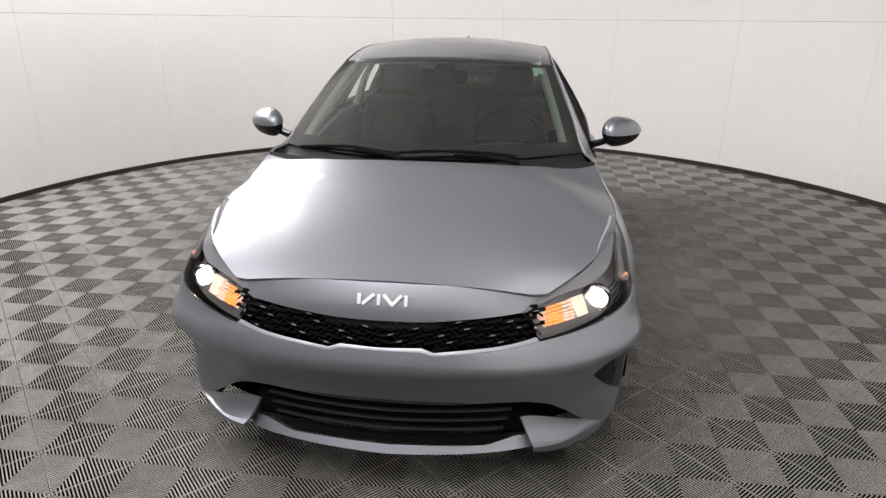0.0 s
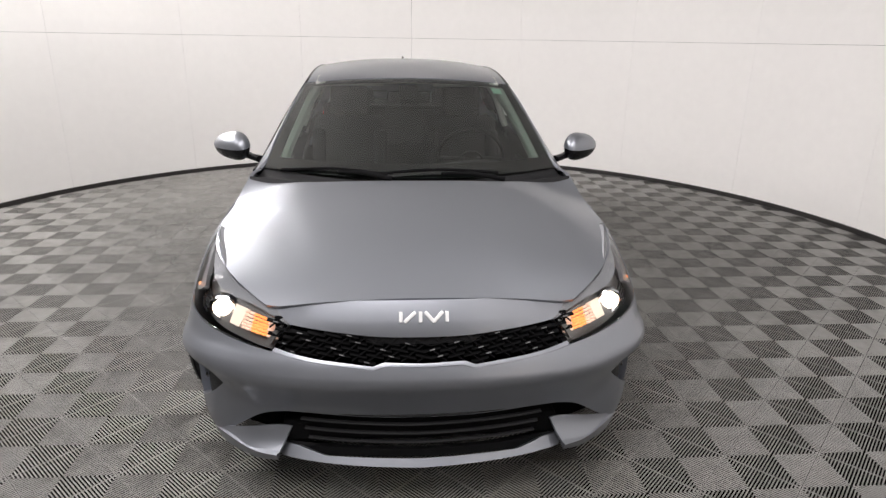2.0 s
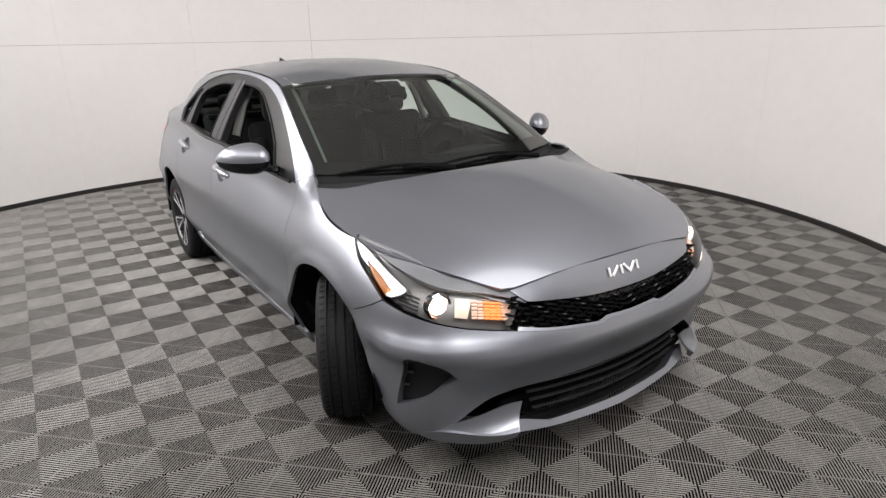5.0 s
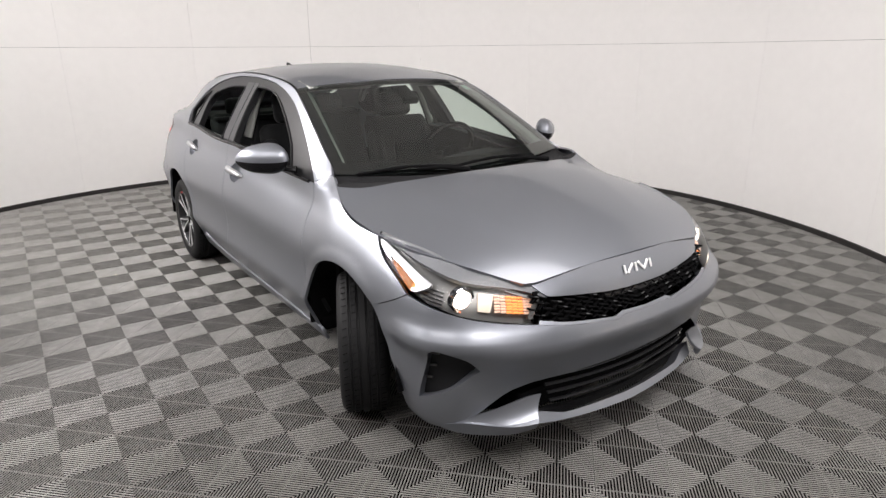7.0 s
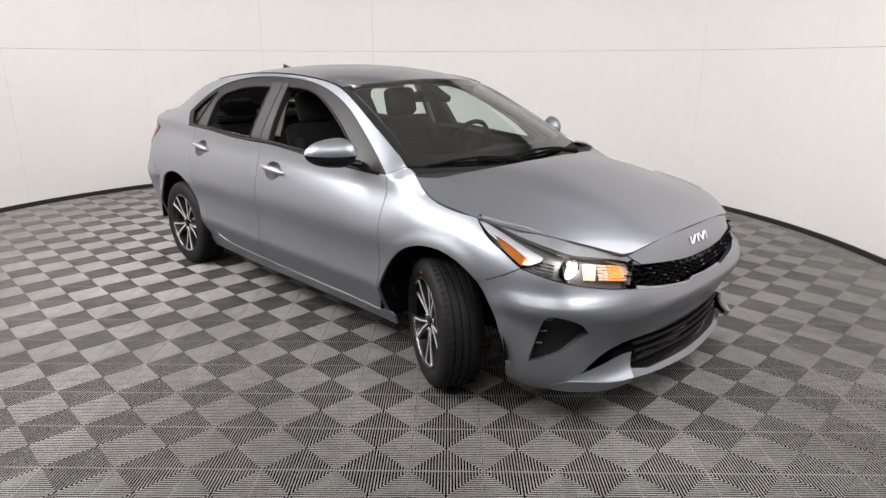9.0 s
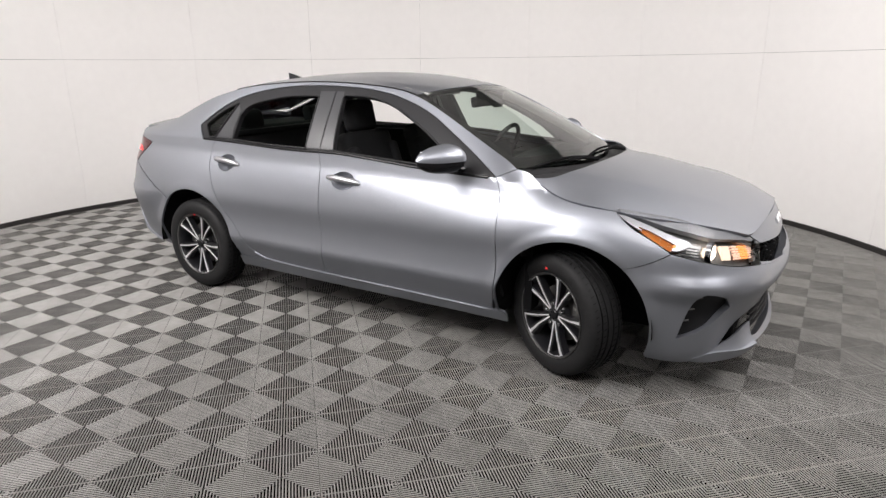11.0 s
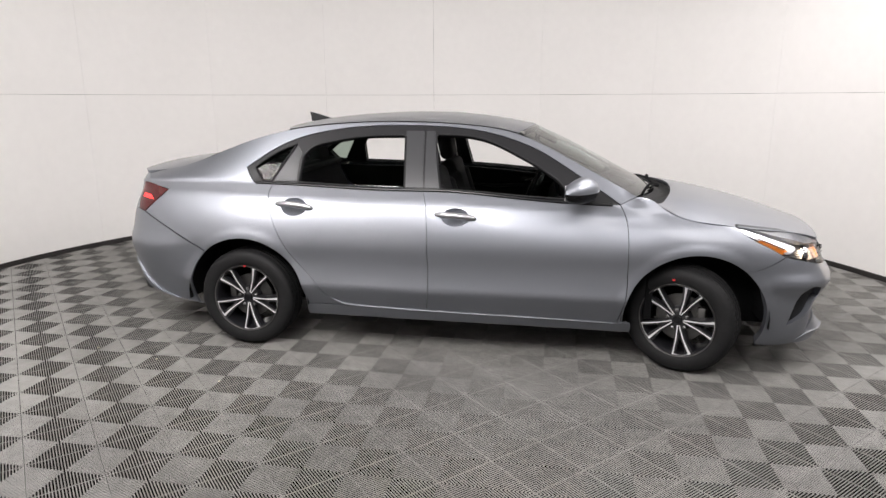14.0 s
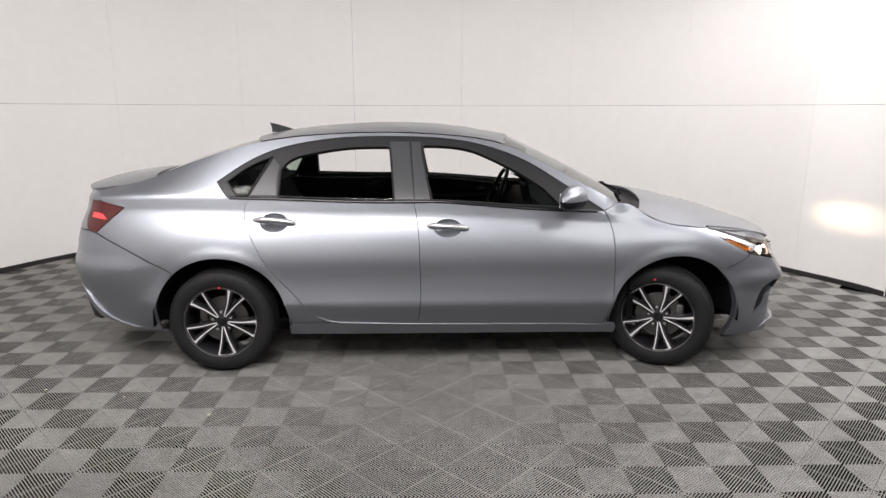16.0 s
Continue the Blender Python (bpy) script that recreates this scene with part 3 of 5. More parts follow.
def build_side(sign, surf):
    # front door and rear door
    doors = []
    for nm, runs, hx, hz in (("front_door", (xs(*F_FRONT), xs(*BELT), xs(*B_CUT), xs(B_CUT[-1], (0.745, 0.279), F_FRONT[0])), 0.012, 0.885),
                             ("rear_door", (xs(*B_CUT[::-1]), xs((-0.19, 1.038), (-0.6, 1.040), (-1.135, 1.054)), xs(*R_REAR[::-1]), xs(R_REAR[0], (-0.35, 0.300), B_CUT[-1])), -1.005, 0.915)):
        hole = handle_hole(hx, hz)
        door = panel(nm, loop(*runs), surf, M_PAINT, car, [hole], step=0.024, rows=(0.388, 0.400, 0.411, 0.422, 0.434))
        doors.append(door)
        # dished cup behind the pull
        vs, fs = [], []
        rings = [(1.0, 0.0), (0.93, 0.010), (0.72, 0.026), (0.35, 0.034), (0.0, 0.036)]
        for r, d in rings:
            q = np.array([(S(hx) + (a - S(hx)) * r * 1.03, hz + (b - hz) * r * 1.03) for a, b in hole])
            p, n = place_normal(surf, q)
            vs += list(p - n * (d + 0.001))
        m = len(hole)
        for i in range(len(rings) - 1):
            fs += [(i * m + k, i * m + (k + 1) % m, i * m + m + (k + 1) % m, i * m + m + k) for k in range(m)]
        from_data("handle_cup", vs, fs, M_PAINT, door)
        # pull bar
        c, n = place_normal(surf, np.array([(S(hx - 0.12), hz + 0.012), (S(hx - 0.10), hz + 0.011), (S(hx - 0.06), hz + 0.008), (S(hx), hz + 0.004), (S(hx + 0.07), hz - 0.001), (S(hx + 0.11), hz - 0.006), (S(hx + 0.122), hz - 0.008)]))
        lift = np.array([0.0, 0.012, 0.022, 0.026, 0.022, 0.012, 0.0])[:, None]
        bm = bmesh.new()
        tube(bm, c + n * lift, [0.007, 0.015, 0.0185, 0.019, 0.0185, 0.015, 0.007], 12, 0.95)
        part("door_handle", bm, M_SATIN, door, "satin silver door handle", True)
    # rocker
    panel("sill", loop(xs((1.048, 0.214), (1.048, 0.268), (0.968, 0.274)), xs(*SILL_TOP[::-1])[1:], xs((-0.62, 0.300), (-0.80, 0.298), (-0.943, 0.296)), xs((-0.943, 0.222), (0.0, 0.219), (1.048, 0.212))), surf, M_PAINT, car, gap=0.001, sink=-0.003)
    # rounded top edge of the sill under the doors
    p, n = place_normal(surf, np.array(smooth_line(xs((-0.765, 0.346), (-0.70, 0.317), (-0.60, 0.305), (-0.35, 0.297), (0.25, 0.285), (0.745, 0.276), (0.965, 0.271)))))
    bm = bmesh.new()
    tube(bm, p + n * 0.003, 0.0048, 8)
    part("sill_edge", bm, M_PAINT, car, "bright rounded sill edge", True)
    # fender
    panel("fender", loop(xs(*F_FRONT), xs((0.955, 0.972), (1.05, 1.013)), xs((1.05, 1.013), (1.13, 1.000), (1.20, 0.950), (1.32, 0.900), (1.59, 0.868)), xs((1.59, 0.866), (1.66, 0.812), (1.76, 0.762), (1.852, 0.712)),
                         xs((1.852, 0.712), (1.78, 0.672), (1.69, 0.632)), xs(*arch(0, 50, 188)), xs((1.006, 0.275), (0.968, 0.275))), surf, M_PAINT, car, step=0.018)
    # quarter panel, roof rail and pillar in one stamping
    rear_arch = arch(1, -8, 138)
    panel("side_panel", loop(xs(*R_REAR[::-1]), xs(R_REAR[0], (-0.943, 0.30)), xs((-0.943, 0.30), *rear_arch[1:]), xs((-1.60, 0.628), (-1.75, 0.705), (-1.93, 0.790), (-2.075, 0.850)), xs((-2.075, 0.850), (-1.915, 0.995)), xs((-1.915, 0.995), (-2.10, 1.030)),
                             xs((-2.10, 1.030), (-2.11, 1.085)), xs((-2.10, 1.09), (-1.86, 1.135)), xs((-1.86, 1.137), (-1.68, 1.194), (-1.45, 1.277), (-1.25, 1.337), (-1.05, 1.379), (-0.8, 1.407), (-0.3, 1.423), (0.1, 1.401), (0.35, 1.357), (0.5, 1.299), (0.7, 1.199), (0.9, 1.094), (1.05, 1.013)),
                             xs((1.05, 1.013), (0.955, 0.972)), xs(*DLO_TOP[::-1]), xs((-1.352, 1.142), (-1.325, 1.10), (-1.285, 1.056)), xs((-1.285, 1.054), (-1.135, 1.054))), surf, M_PAINT, car, gap=0.0015, step=0.022)
    # window surround with the three openings
    front_open = loop(xs((-0.082, 1.045), (-0.115, 1.20), (-0.138, 1.340)), xs((-0.125, 1.352), (0.02, 1.348), (0.169, 1.322), (0.336, 1.252), (0.483, 1.175), (0.60, 1.10)), xs((0.60, 1.10), (0.70, 1.00)), xs((0.70, 0.995), (0.40, 1.012), (0.175, 1.030), (-0.082, 1.045)))
    rear_open = loop(xs((-0.985, 1.062), (-0.978, 1.21)), xs((-0.978, 1.21), (-0.935, 1.262), (-0.879, 1.288)), xs((-0.879, 1.290), (-0.62, 1.336), (-0.345, 1.346)), xs((-0.33, 1.340), (-0.315, 1.20), (-0.302, 1.046)), xs((-0.302, 1.046), (-0.6, 1.050), (-0.985, 1.062)))
    quarter = loop(xs((-1.29, 1.146), (-1.225, 1.066)), xs((-1.225, 1.066), (-1.165, 1.066)), xs((-1.165, 1.066), (-1.03, 1.288)), xs((-1.03, 1.288), (-1.15, 1.238), (-1.29, 1.146)))
    lower = xs((-1.285, 1.054), (-1.135, 1.052), (-0.6, 1.038), (-0.19, 1.036), (-0.082, 1.036), (0.175, 1.020), (0.651, 0.981), (0.955, 0.968))
    panel("window_surround", loop(xs(*DLO_TOP[::-1]), xs((-1.352, 1.142), (-1.325, 1.10), (-1.285, 1.054)), lower), surf, M_SURROUND, car, [front_open, rear_open, quarter], gap=0.0, depth=0.03, sink=0.006, label="gloss black window surround")
    # black rubber seals round the openings and a moulding along the belt
    for opening in (front_open, rear_open, quarter):
        p, n = place_normal(surf, np.array(opening))
        bm = bmesh.new()
        q = p - n * 0.004
        tube(bm, list(q) + [q[0]], 0.0065, 6)
        part("window_seal", bm, M_PLASTIC, car, smooth=True)
    p, n = place_normal(surf, np.array(smooth_line(xs((-1.27, 1.052), (-1.135, 1.050), (-0.6, 1.036), (-0.19, 1.034), (-0.082, 1.034), (0.175, 1.018), (0.651, 0.979), (0.93, 0.968)))))
    bm = bmesh.new()
    tube(bm, p + n * 0.001, 0.0085, 8)
    part("belt_moulding", bm, M_BLACK, car, "black moulding along the window line", True)
    # pillar films over the surround
    for nm, a, b in (("pillar_cover", (-0.298, -0.186), (-0.333, -0.212)), ("pillar_cover", (-0.180, -0.088), (-0.204, -0.144))):
        panel(nm, loop(xs((a[0], 1.05), (a[1], 1.05)), xs((a[1], 1.05), (b[1], 1.375)), xs((b[1], 1.375), (b[0], 1.375)), xs((b[0], 1.375), (a[0], 1.05))), surf, M_PILLAR, car, sink=0.003, depth=0.006, label="dark grey pillar cover")
    panel("pillar_cover", loop(xs((-1.150, 1.066), (-0.995, 1.066)), xs((-0.995, 1.066), (-0.99, 1.215), (-0.985, 1.235)), xs((-0.985, 1.235), (-1.022, 1.28)), xs((-1.022, 1.28), (-1.150, 1.066))), surf, M_PILLAR, car, sink=0.003, depth=0.006)
    panel("quarter_glass", quarter, surf, M_QGLASS, car, sink=0.012, depth=0.003, gap=-0.003, label="dark tinted fixed quarter glass")
    # wound-down rear pane showing as a low sliver
    panel("rear_door_glass", loop(xs((-0.97, 1.04), (-0.97, 1.062)), xs((-0.97, 1.062), (-0.6, 1.063), (-0.31, 1.060)), xs((-0.31, 1.06), (-0.31, 1.04)), xs((-0.31, 1.04), (-0.97, 1.04))), surf, M_GLASS, car, sink=0.02, depth=0.003, label="wound-down green door glass")
    # inner door trim
    panel("door_trim", loop(xs((1.0, 0.30), (0.99, 0.96)), xs((0.95, 0.962), (0.651, 0.972), (0.175, 1.012), (-0.19, 1.030), (-0.6, 1.03), (-1.2, 1.042)), xs((-1.2, 1.04), (-1.0, 0.70), (-0.9, 0.55), (-0.86, 0.30)), xs((-0.86, 0.30), (1.0, 0.30))), surf, M_DASH, car, sink=0.075, depth=0.02, gap=0.0, step=0.06)
    # taillight
    tail = panel("tail_lamp", loop(xs((-1.917, 0.993), (-2.075, 0.848)), xs((-2.075, 0.848), (-2.15, 0.862)), xs((-2.15, 0.862), (-2.19, 0.94), (-2.17, 1.028)), xs((-2.17, 1.03), (-2.08, 1.028), (-1.917, 0.993))), surf, M_RED, car, gap=0.002, sink=-0.004, label="red tail lamp")
    panel("light_bar", loop(xs((-2.02, 0.925), (-2.135, 0.935)), xs((-2.135, 0.935), (-2.135, 0.960)), xs((-2.135, 0.960), (-2.06, 0.952)), xs((-2.06, 0.952), (-2.02, 0.925))), surf, M_REDLIT, tail, gap=0.0, sink=-0.006, depth=0.004, label="lit red strip")
    # rear bumper half
    panel("rear_bumper", loop(xs((-1.60, 0.624), (-1.75, 0.701), (-1.93, 0.786), (-2.075, 0.846)), xs((-2.075, 0.846), (-2.15, 0.858)), [(S(-2.15), 0.858), (S_END, 0.84)], [(S_END, 0.84), (S_END, 0.26)], [(S_END, 0.26), (S(-2.25), 0.30), (S(-2.12), 0.335), (S(-1.85), 0.268), (S(-1.70), 0.245)], xs(*arch(1, 192, 138))), surf, M_PAINT, car)
    panel("rear_diffuser", loop([(S(-2.12), 0.33), (S(-2.20), 0.42), (S(-2.24), 0.50)], [(S(-2.24), 0.50), (S_END, 0.50)], [(S_END, 0.50), (S_END, 0.24)], [(S_END, 0.24), (S(-2.12), 0.31)]), surf, M_PLASTIC, car, sink=-0.006, gap=0.0)
    panel("bumper_edge", loop(xs((-2.235, 0.515), (-2.165, 0.375), (-2.12, 0.335)), xs((-2.12, 0.335), (-1.86, 0.272)), xs((-1.86, 0.272), (-2.09, 0.365), (-2.15, 0.42)), xs((-2.15, 0.42), (-2.21, 0.50), (-2.235, 0.515))), surf, M_PAINT, car, sink=-0.010, gap=0.0, depth=0.012)
    # wheel wells
    for ax, az, r in ARCHES:
        bm = bmesh.new()
        ring0, ring1, ring2 = [], [], []
        for i in range(25):
            a = radians(-4 + 188 * i / 24)
            cx, cz = ax + (r + 0.012) * math.cos(a), az + (r + 0.012) * math.sin(a)
            ring0.append(bm.verts.new((cx, sign * 0.86, cz)))
            ring1.append(bm.verts.new((cx, sign * 0.52, cz)))
            ring2.append(bm.verts.new((ax, sign * 0.52, az)))
        for i in range(24):
            bm.faces.new((ring0[i], ring0[i + 1], ring1[i + 1], ring1[i]))
            bm.faces.new((ring1[i], ring1[i + 1], ring2[i + 1], ring2[i]))
        part("wheel_well", bm, M_LINER, car, "black wheel well liner")


build_side(-1, RIGHT)
build_side(1, LEFT)

# ---- bonnet, roof, glass, boot ----
HOOD_Z = cubic([(2.17, 0.800), (2.10, 0.822), (1.95, 0.869), (1.66, 0.945), (1.47, 0.985), (1.34, 1.004), (1.25, 1.010)])
HOOD_W = cubic([(1.15, 0.762), (1.32, 0.792), (1.59, 0.798), (1.75, 0.765), (1.86, 0.722), (1.95, 0.672), (2.03, 0.610), (2.118, 0.520), (2.2, 0.42)])
HOOD_E = cubic([(1.15, 0.985), (1.21, 0.950), (1.32, 0.902), (1.45, 0.882), (1.59, 0.866), (1.86, 0.833), (2.03, 0.795), (2.118, 0.762), (2.2, 0.74)])


def hood_surface(x, y):
    r = np.abs(y) / HOOD_W(x)
    d = r - 0.74
    d = np.where(d < -0.12, 0.0, np.where(d > 0.12, d, (d + 0.12) ** 2 / 0.48))
    c = 1 - 0.72 * r ** 2 - 0.28 * d / 0.26
    ze, zc = HOOD_E(x), HOOD_Z(x)
    # raised middle between two soft folds that run together towards the nose
    fold = 0.50 - 0.20 * soft((x - 1.25) / 0.9)
    lift = 0.009 * (1 - soft((np.abs(y) - fold) / 0.15)) * soft((2.16 - x) / 0.35) - 0.009 * soft((2.16 - x) / 0.35)
    return np.stack([x + 0 * y, y + 0 * x, ze + (zc - ze) * c + lift * (1 - r ** 4) + 0.009 * soft((2.16 - x) / 0.35) * (1 - r ** 4) * 0.5], -1)


def mirrored(half):
    """An outline over x and y from its half at y > 0, run from the middle round to the middle."""
    return half + [(a, -b) for a, b in half[::-1] if abs(b) > 1e-6]


hood_half = smooth_line([(2.172, 0.0), (2.166, 0.2), (2.148, 0.40), (2.135, 0.475)]) + smooth_line([(2.135, 0.475), (2.118, 0.52)]) + \
    smooth_line([(2.118, 0.520), (2.03, 0.610), (1.95, 0.672), (1.86, 0.722), (1.75, 0.766), (1.59, 0.798), (1.32, 0.792), (1.20, 0.773), (1.155, 0.761)]) + \
    smooth_line([(1.155, 0.761), (1.21, 0.64), (1.275, 0.45), (1.32, 0.2), (1.335, 0.0)]) + [(1.335, 0.0)]
panel("bonnet", mirrored(hood_half), hood_surface, M_PAINT, car, gap=0.0016, step=0.024)
ROOF_C = cubic([(0.45, 1.396), (0.30, 1.421), (0.08, 1.455), (-0.2, 1.475), (-0.45, 1.475), (-0.72, 1.460), (-1.0, 1.431), (-1.15, 1.404), (-1.3, 1.365)])


def roof_surface(x, y):
    r = np.abs(y) / RAIL_W(x)
    return np.stack([x + 0 * y, y + 0 * x, RAIL_Z(x) + (ROOF_C(x) - RAIL_Z(x)) * (1 - np.minimum(r, 1.0) ** 2.3)], -1)


rail = [(float(x), float(RAIL_W(x)) - 0.001) for x in np.linspace(0.352, -1.10, 40)]
roof_half = smooth_line([(0.440, 0.0), (0.425, 0.25), (0.385, 0.45), (0.352, 0.578)]) + rail + smooth_line([(-1.10, 0.584), (-1.16, 0.42), (-1.20, 0.2), (-1.21, 0.0)]) + [(-1.21, 0.0)]
panel("roof", mirrored(roof_half), roof_surface, M_PAINT, car, gap=0.001, step=0.05)
for sg in (-1, 1):
    bm = bmesh.new()
    pts = [(float(x), sg * (float(RAIL_W(x)) - 0.006), float(RAIL_Z(x)) + 0.002) for x in np.linspace(0.35, -1.10, 30)]
    tube(bm, pts, 0.007, 6, 0.5)
    part("roof_moulding", bm, M_BLACK, car, "thin black roof moulding")


def pane_surface(b0, b1, t0, t1, bulge):
    """A bowed pane between a lower and an upper edge: (middle x, z), (corner x, y, z) of each."""
    def f(u, v):
        k = 1 - u ** 2
        bx, by, bz = b1[0] + (b0[0] - b1[0]) * k, b1[1] * u, b1[2] + (b0[1] - b1[2]) * k
        tx, ty, tz = t1[0] + (t0[0] - t1[0]) * k, t1[1] * u, t1[2] + (t0[1] - t1[2]) * k
        h = bulge * 4 * v * (1 - v)
        return np.stack([bx + (tx - bx) * v, by + (ty - by) * v, bz + (tz - bz) * v + h], -1)
    return f


def rect(u0, u1, v0, v1, n=30):
    return [(u0 + (u1 - u0) * k / n, v0) for k in range(n)] + [(u1, v0 + (v1 - v0) * k / n) for k in range(n)] + [(u1 - (u1 - u0) * k / n, v1) for k in range(n)] + [(u0, v1 - (v1 - v0) * k / n) for k in range(n)]


WS = pane_surface((1.225, 0.998), (1.045, 0.706, 1.012), (0.440, 1.394), (0.352, 0.580, 1.358), 0.012)
screen = panel("windscreen", rect(-1, 1, 0, 1), WS, M_GLASS, car, gap=0.0, depth=0.004, step=0.08, label="green-tinted windscreen")
band = rect(-0.999, 0.999, 0.002, 0.998)
panel("windscreen_band", band, WS, M_BLACK, screen, [rect(-0.925, 0.925, 0.115, 0.955, 20)], gap=0.0, depth=0.001, step=0.06, sink=0.005, label="black border of the windscreen")
panel("sticker", rect(0.80, 0.89, 0.865, 0.94, 3), WS, M_STICKER, screen, gap=0.0, depth=0.001, step=0.05, sink=0.007, label="pale green paper sticker")
RS = pane_surface((-1.87, 1.145), (-1.76, 0.570, 1.160), (-1.215, 1.375), (-1.105, 0.580, 1.370), 0.015)
panel("rear_window", rect(-1, 1, 0, 1), RS, M_QGLASS, car, gap=0.0, depth=0.004, step=0.08, label="dark tinted rear window")
BOOT_Z = cubic([(-1.74, 1.178), (-1.86, 1.166), (-2.0, 1.157), (-2.12, 1.143), (-2.20, 1.128), (-2.27, 1.105)])


def boot_surface(x, y):
    w = 0.60 + 0 * x
    return np.stack([x + 0 * y, y + 0 * x, BOOT_Z(x) - 0.05 * (np.abs(y) / w) ** 2.6], -1)


boot_half = smooth_line([(-1.875, 0.0), (-1.84, 0.33), (-1.765, 0.585)]) + smooth_line([(-1.765, 0.585), (-1.9, 0.598), (-2.05, 0.605), (-2.13, 0.590)]) + smooth_line([(-2.13, 0.590), (-2.20, 0.50), (-2.25, 0.27), (-2.262, 0.0)]) + [(-2.262, 0.0)]
panel("boot_lid", mirrored(boot_half), boot_surface, M_PAINT, car, gap=0.002, step=0.05, depth=0.03)
for sg, surf in ((-1, RIGHT), (1, LEFT)):
    panel("boot_face", loop([(S(-2.112), 1.085), (S(-2.3), 1.080), (S_END, 1.09)], [(S_END, 1.09), (S_END, 0.84)], [(S_END, 0.84), (S(-2.15), 0.86)], [(S(-2.15), 0.86), (S(-2.19), 0.94), (S(-2.172), 1.031)], [(S(-2.172), 1.031), (S(-2.10), 1.031)], [(S(-2.10), 1.031), (S(-2.112), 1.085)]), surf, M_PAINT, car, gap=0.001)

# ---- nose: grille, bumper, lamps ----
G_TOP = [(0.452, 0.712), (0.345, 0.703), (0.240, 0.694), (0.170, 0.688), (0.100, 0.685), (0.0, 0.684)]
G_BOT = [(0.503, 0.626), (0.40, 0.611), (0.275, 0.598), (0.164, 0.587), (0.128, 0.599), (0.0, 0.596)]
def H_LINE(*xx):
    return [(S(x), float(ZT(S(x))) + 0.016) for x in xx]


nose_half = smooth_line([(0.0, 0.796), (0.20, 0.794), (0.40, 0.785), (SY(0.475), 0.778)]) + smooth_line([(SY(0.475), 0.778), (SY(0.52), 0.762)]) + smooth_line(ys((0.52, 0.762), (0.50, 0.745), (0.452, 0.712))) + \
    smooth_line(ys(*G_TOP[:3])) + smooth_line(ys(*G_TOP[2:5])) + smooth_line(ys(*G_TOP[4:])) + [(0.0, 0.684)]
panel("nose_panel", both(nose_half), FRONT, M_PAINT, car, gap=0.0005)


def pocket_outline(sg):
    p = loop([(S(2.102), 0.462), (S(2.07), 0.518), (S(2.02), 0.545)], [(S(2.02), 0.545), (S(1.985), 0.545), (S(1.965), 0.522)], [(S(1.965), 0.520), (S(1.935), 0.43), (S(1.905), 0.318)], [(S(1.905), 0.318), (S(2.015), 0.372), (S(2.102), 0.462)], step=0.012)
    return [(sg * a, b) for a, b in p]


bumper_half = smooth_line([(0.0, 0.596), (SY(0.128), 0.599)]) + smooth_line(ys((0.128, 0.599), (0.164, 0.587))) + smooth_line(ys((0.164, 0.587), (0.275, 0.598), (0.40, 0.611), (0.503, 0.626))) + \
    smooth_line([(SY(0.505), 0.627), (S(2.1), 0.652), (S(1.98), 0.684), (S(1.852), 0.711)]) + smooth_line(xs((1.852, 0.711), (1.78, 0.671), (1.69, 0.631))) + smooth_line(xs(*arch(0, 50, -22))) + \
    smooth_line(xs((1.77, 0.172), (1.88, 0.178), (2.035, 0.205))) + smooth_line([(S(2.035), 0.207), (SY(0.65), 0.305), (SY(0.57), 0.352), (SY(0.49), 0.374)]) + smooth_line([(SY(0.49), 0.374), (SY(0.44), 0.377), (SY(0.25), 0.368), (0.0, 0.362)]) + [(0.0, 0.362)]
panel("front_bumper", both(bumper_half), FRONT, M_PAINT, car, [pocket_outline(1), pocket_outline(-1)], gap=0.001, depth=0.045, step=0.025)
chamfer_half = smooth_line(ys((0.0, 0.596), (0.128, 0.599))) + smooth_line(ys((0.128, 0.599), (0.164, 0.587))) + smooth_line(ys((0.164, 0.587), (0.275, 0.598), (0.40, 0.611), (0.503, 0.626))) + smooth_line(ys((0.503, 0.626), (0.495, 0.637))) + \
    smooth_line(ys((0.495, 0.637), (0.40, 0.620), (0.275, 0.607), (0.168, 0.597))) + smooth_line(ys((0.168, 0.597), (0.131, 0.609))) + smooth_line(ys((0.131, 0.609), (0.0, 0.605))) + [(0.0, 0.605)]


def ledge(s, z):
    base = FRONT(s, z)
    y = np.abs(base[:, 1])
    zb = np.interp(y, [p[0] for p in G_BOT[::-1]], [p[1] for p in G_BOT[::-1]])
    base[:, 0] -= np.clip(z - zb, 0, 0.03) * 0.3
    return base


panel("grille_ledge", both(chamfer_half), ledge, M_PAINT, car, gap=0.0, depth=0.004, step=0.03)
lip_half = smooth_line([(0.0, 0.211), (SY(0.35), 0.217)]) + smooth_line([(SY(0.35), 0.217), (SY(0.455), 0.240)]) + smooth_line([(SY(0.455), 0.240), (SY(0.545), 0.244)]) + smooth_line([(SY(0.545), 0.246), (SY(0.515), 0.208)]) + smooth_line([(SY(0.515), 0.208), (SY(0.36), 0.198), (0.0, 0.186)]) + [(0.0, 0.186)]


def lip_surface(s, z):
    b = FRONT(s, 0.30 + 0 * z)
    b[:, 2] = z
    b[:, 0] += 0.040 - (z - 0.20) * 0.75
    return b


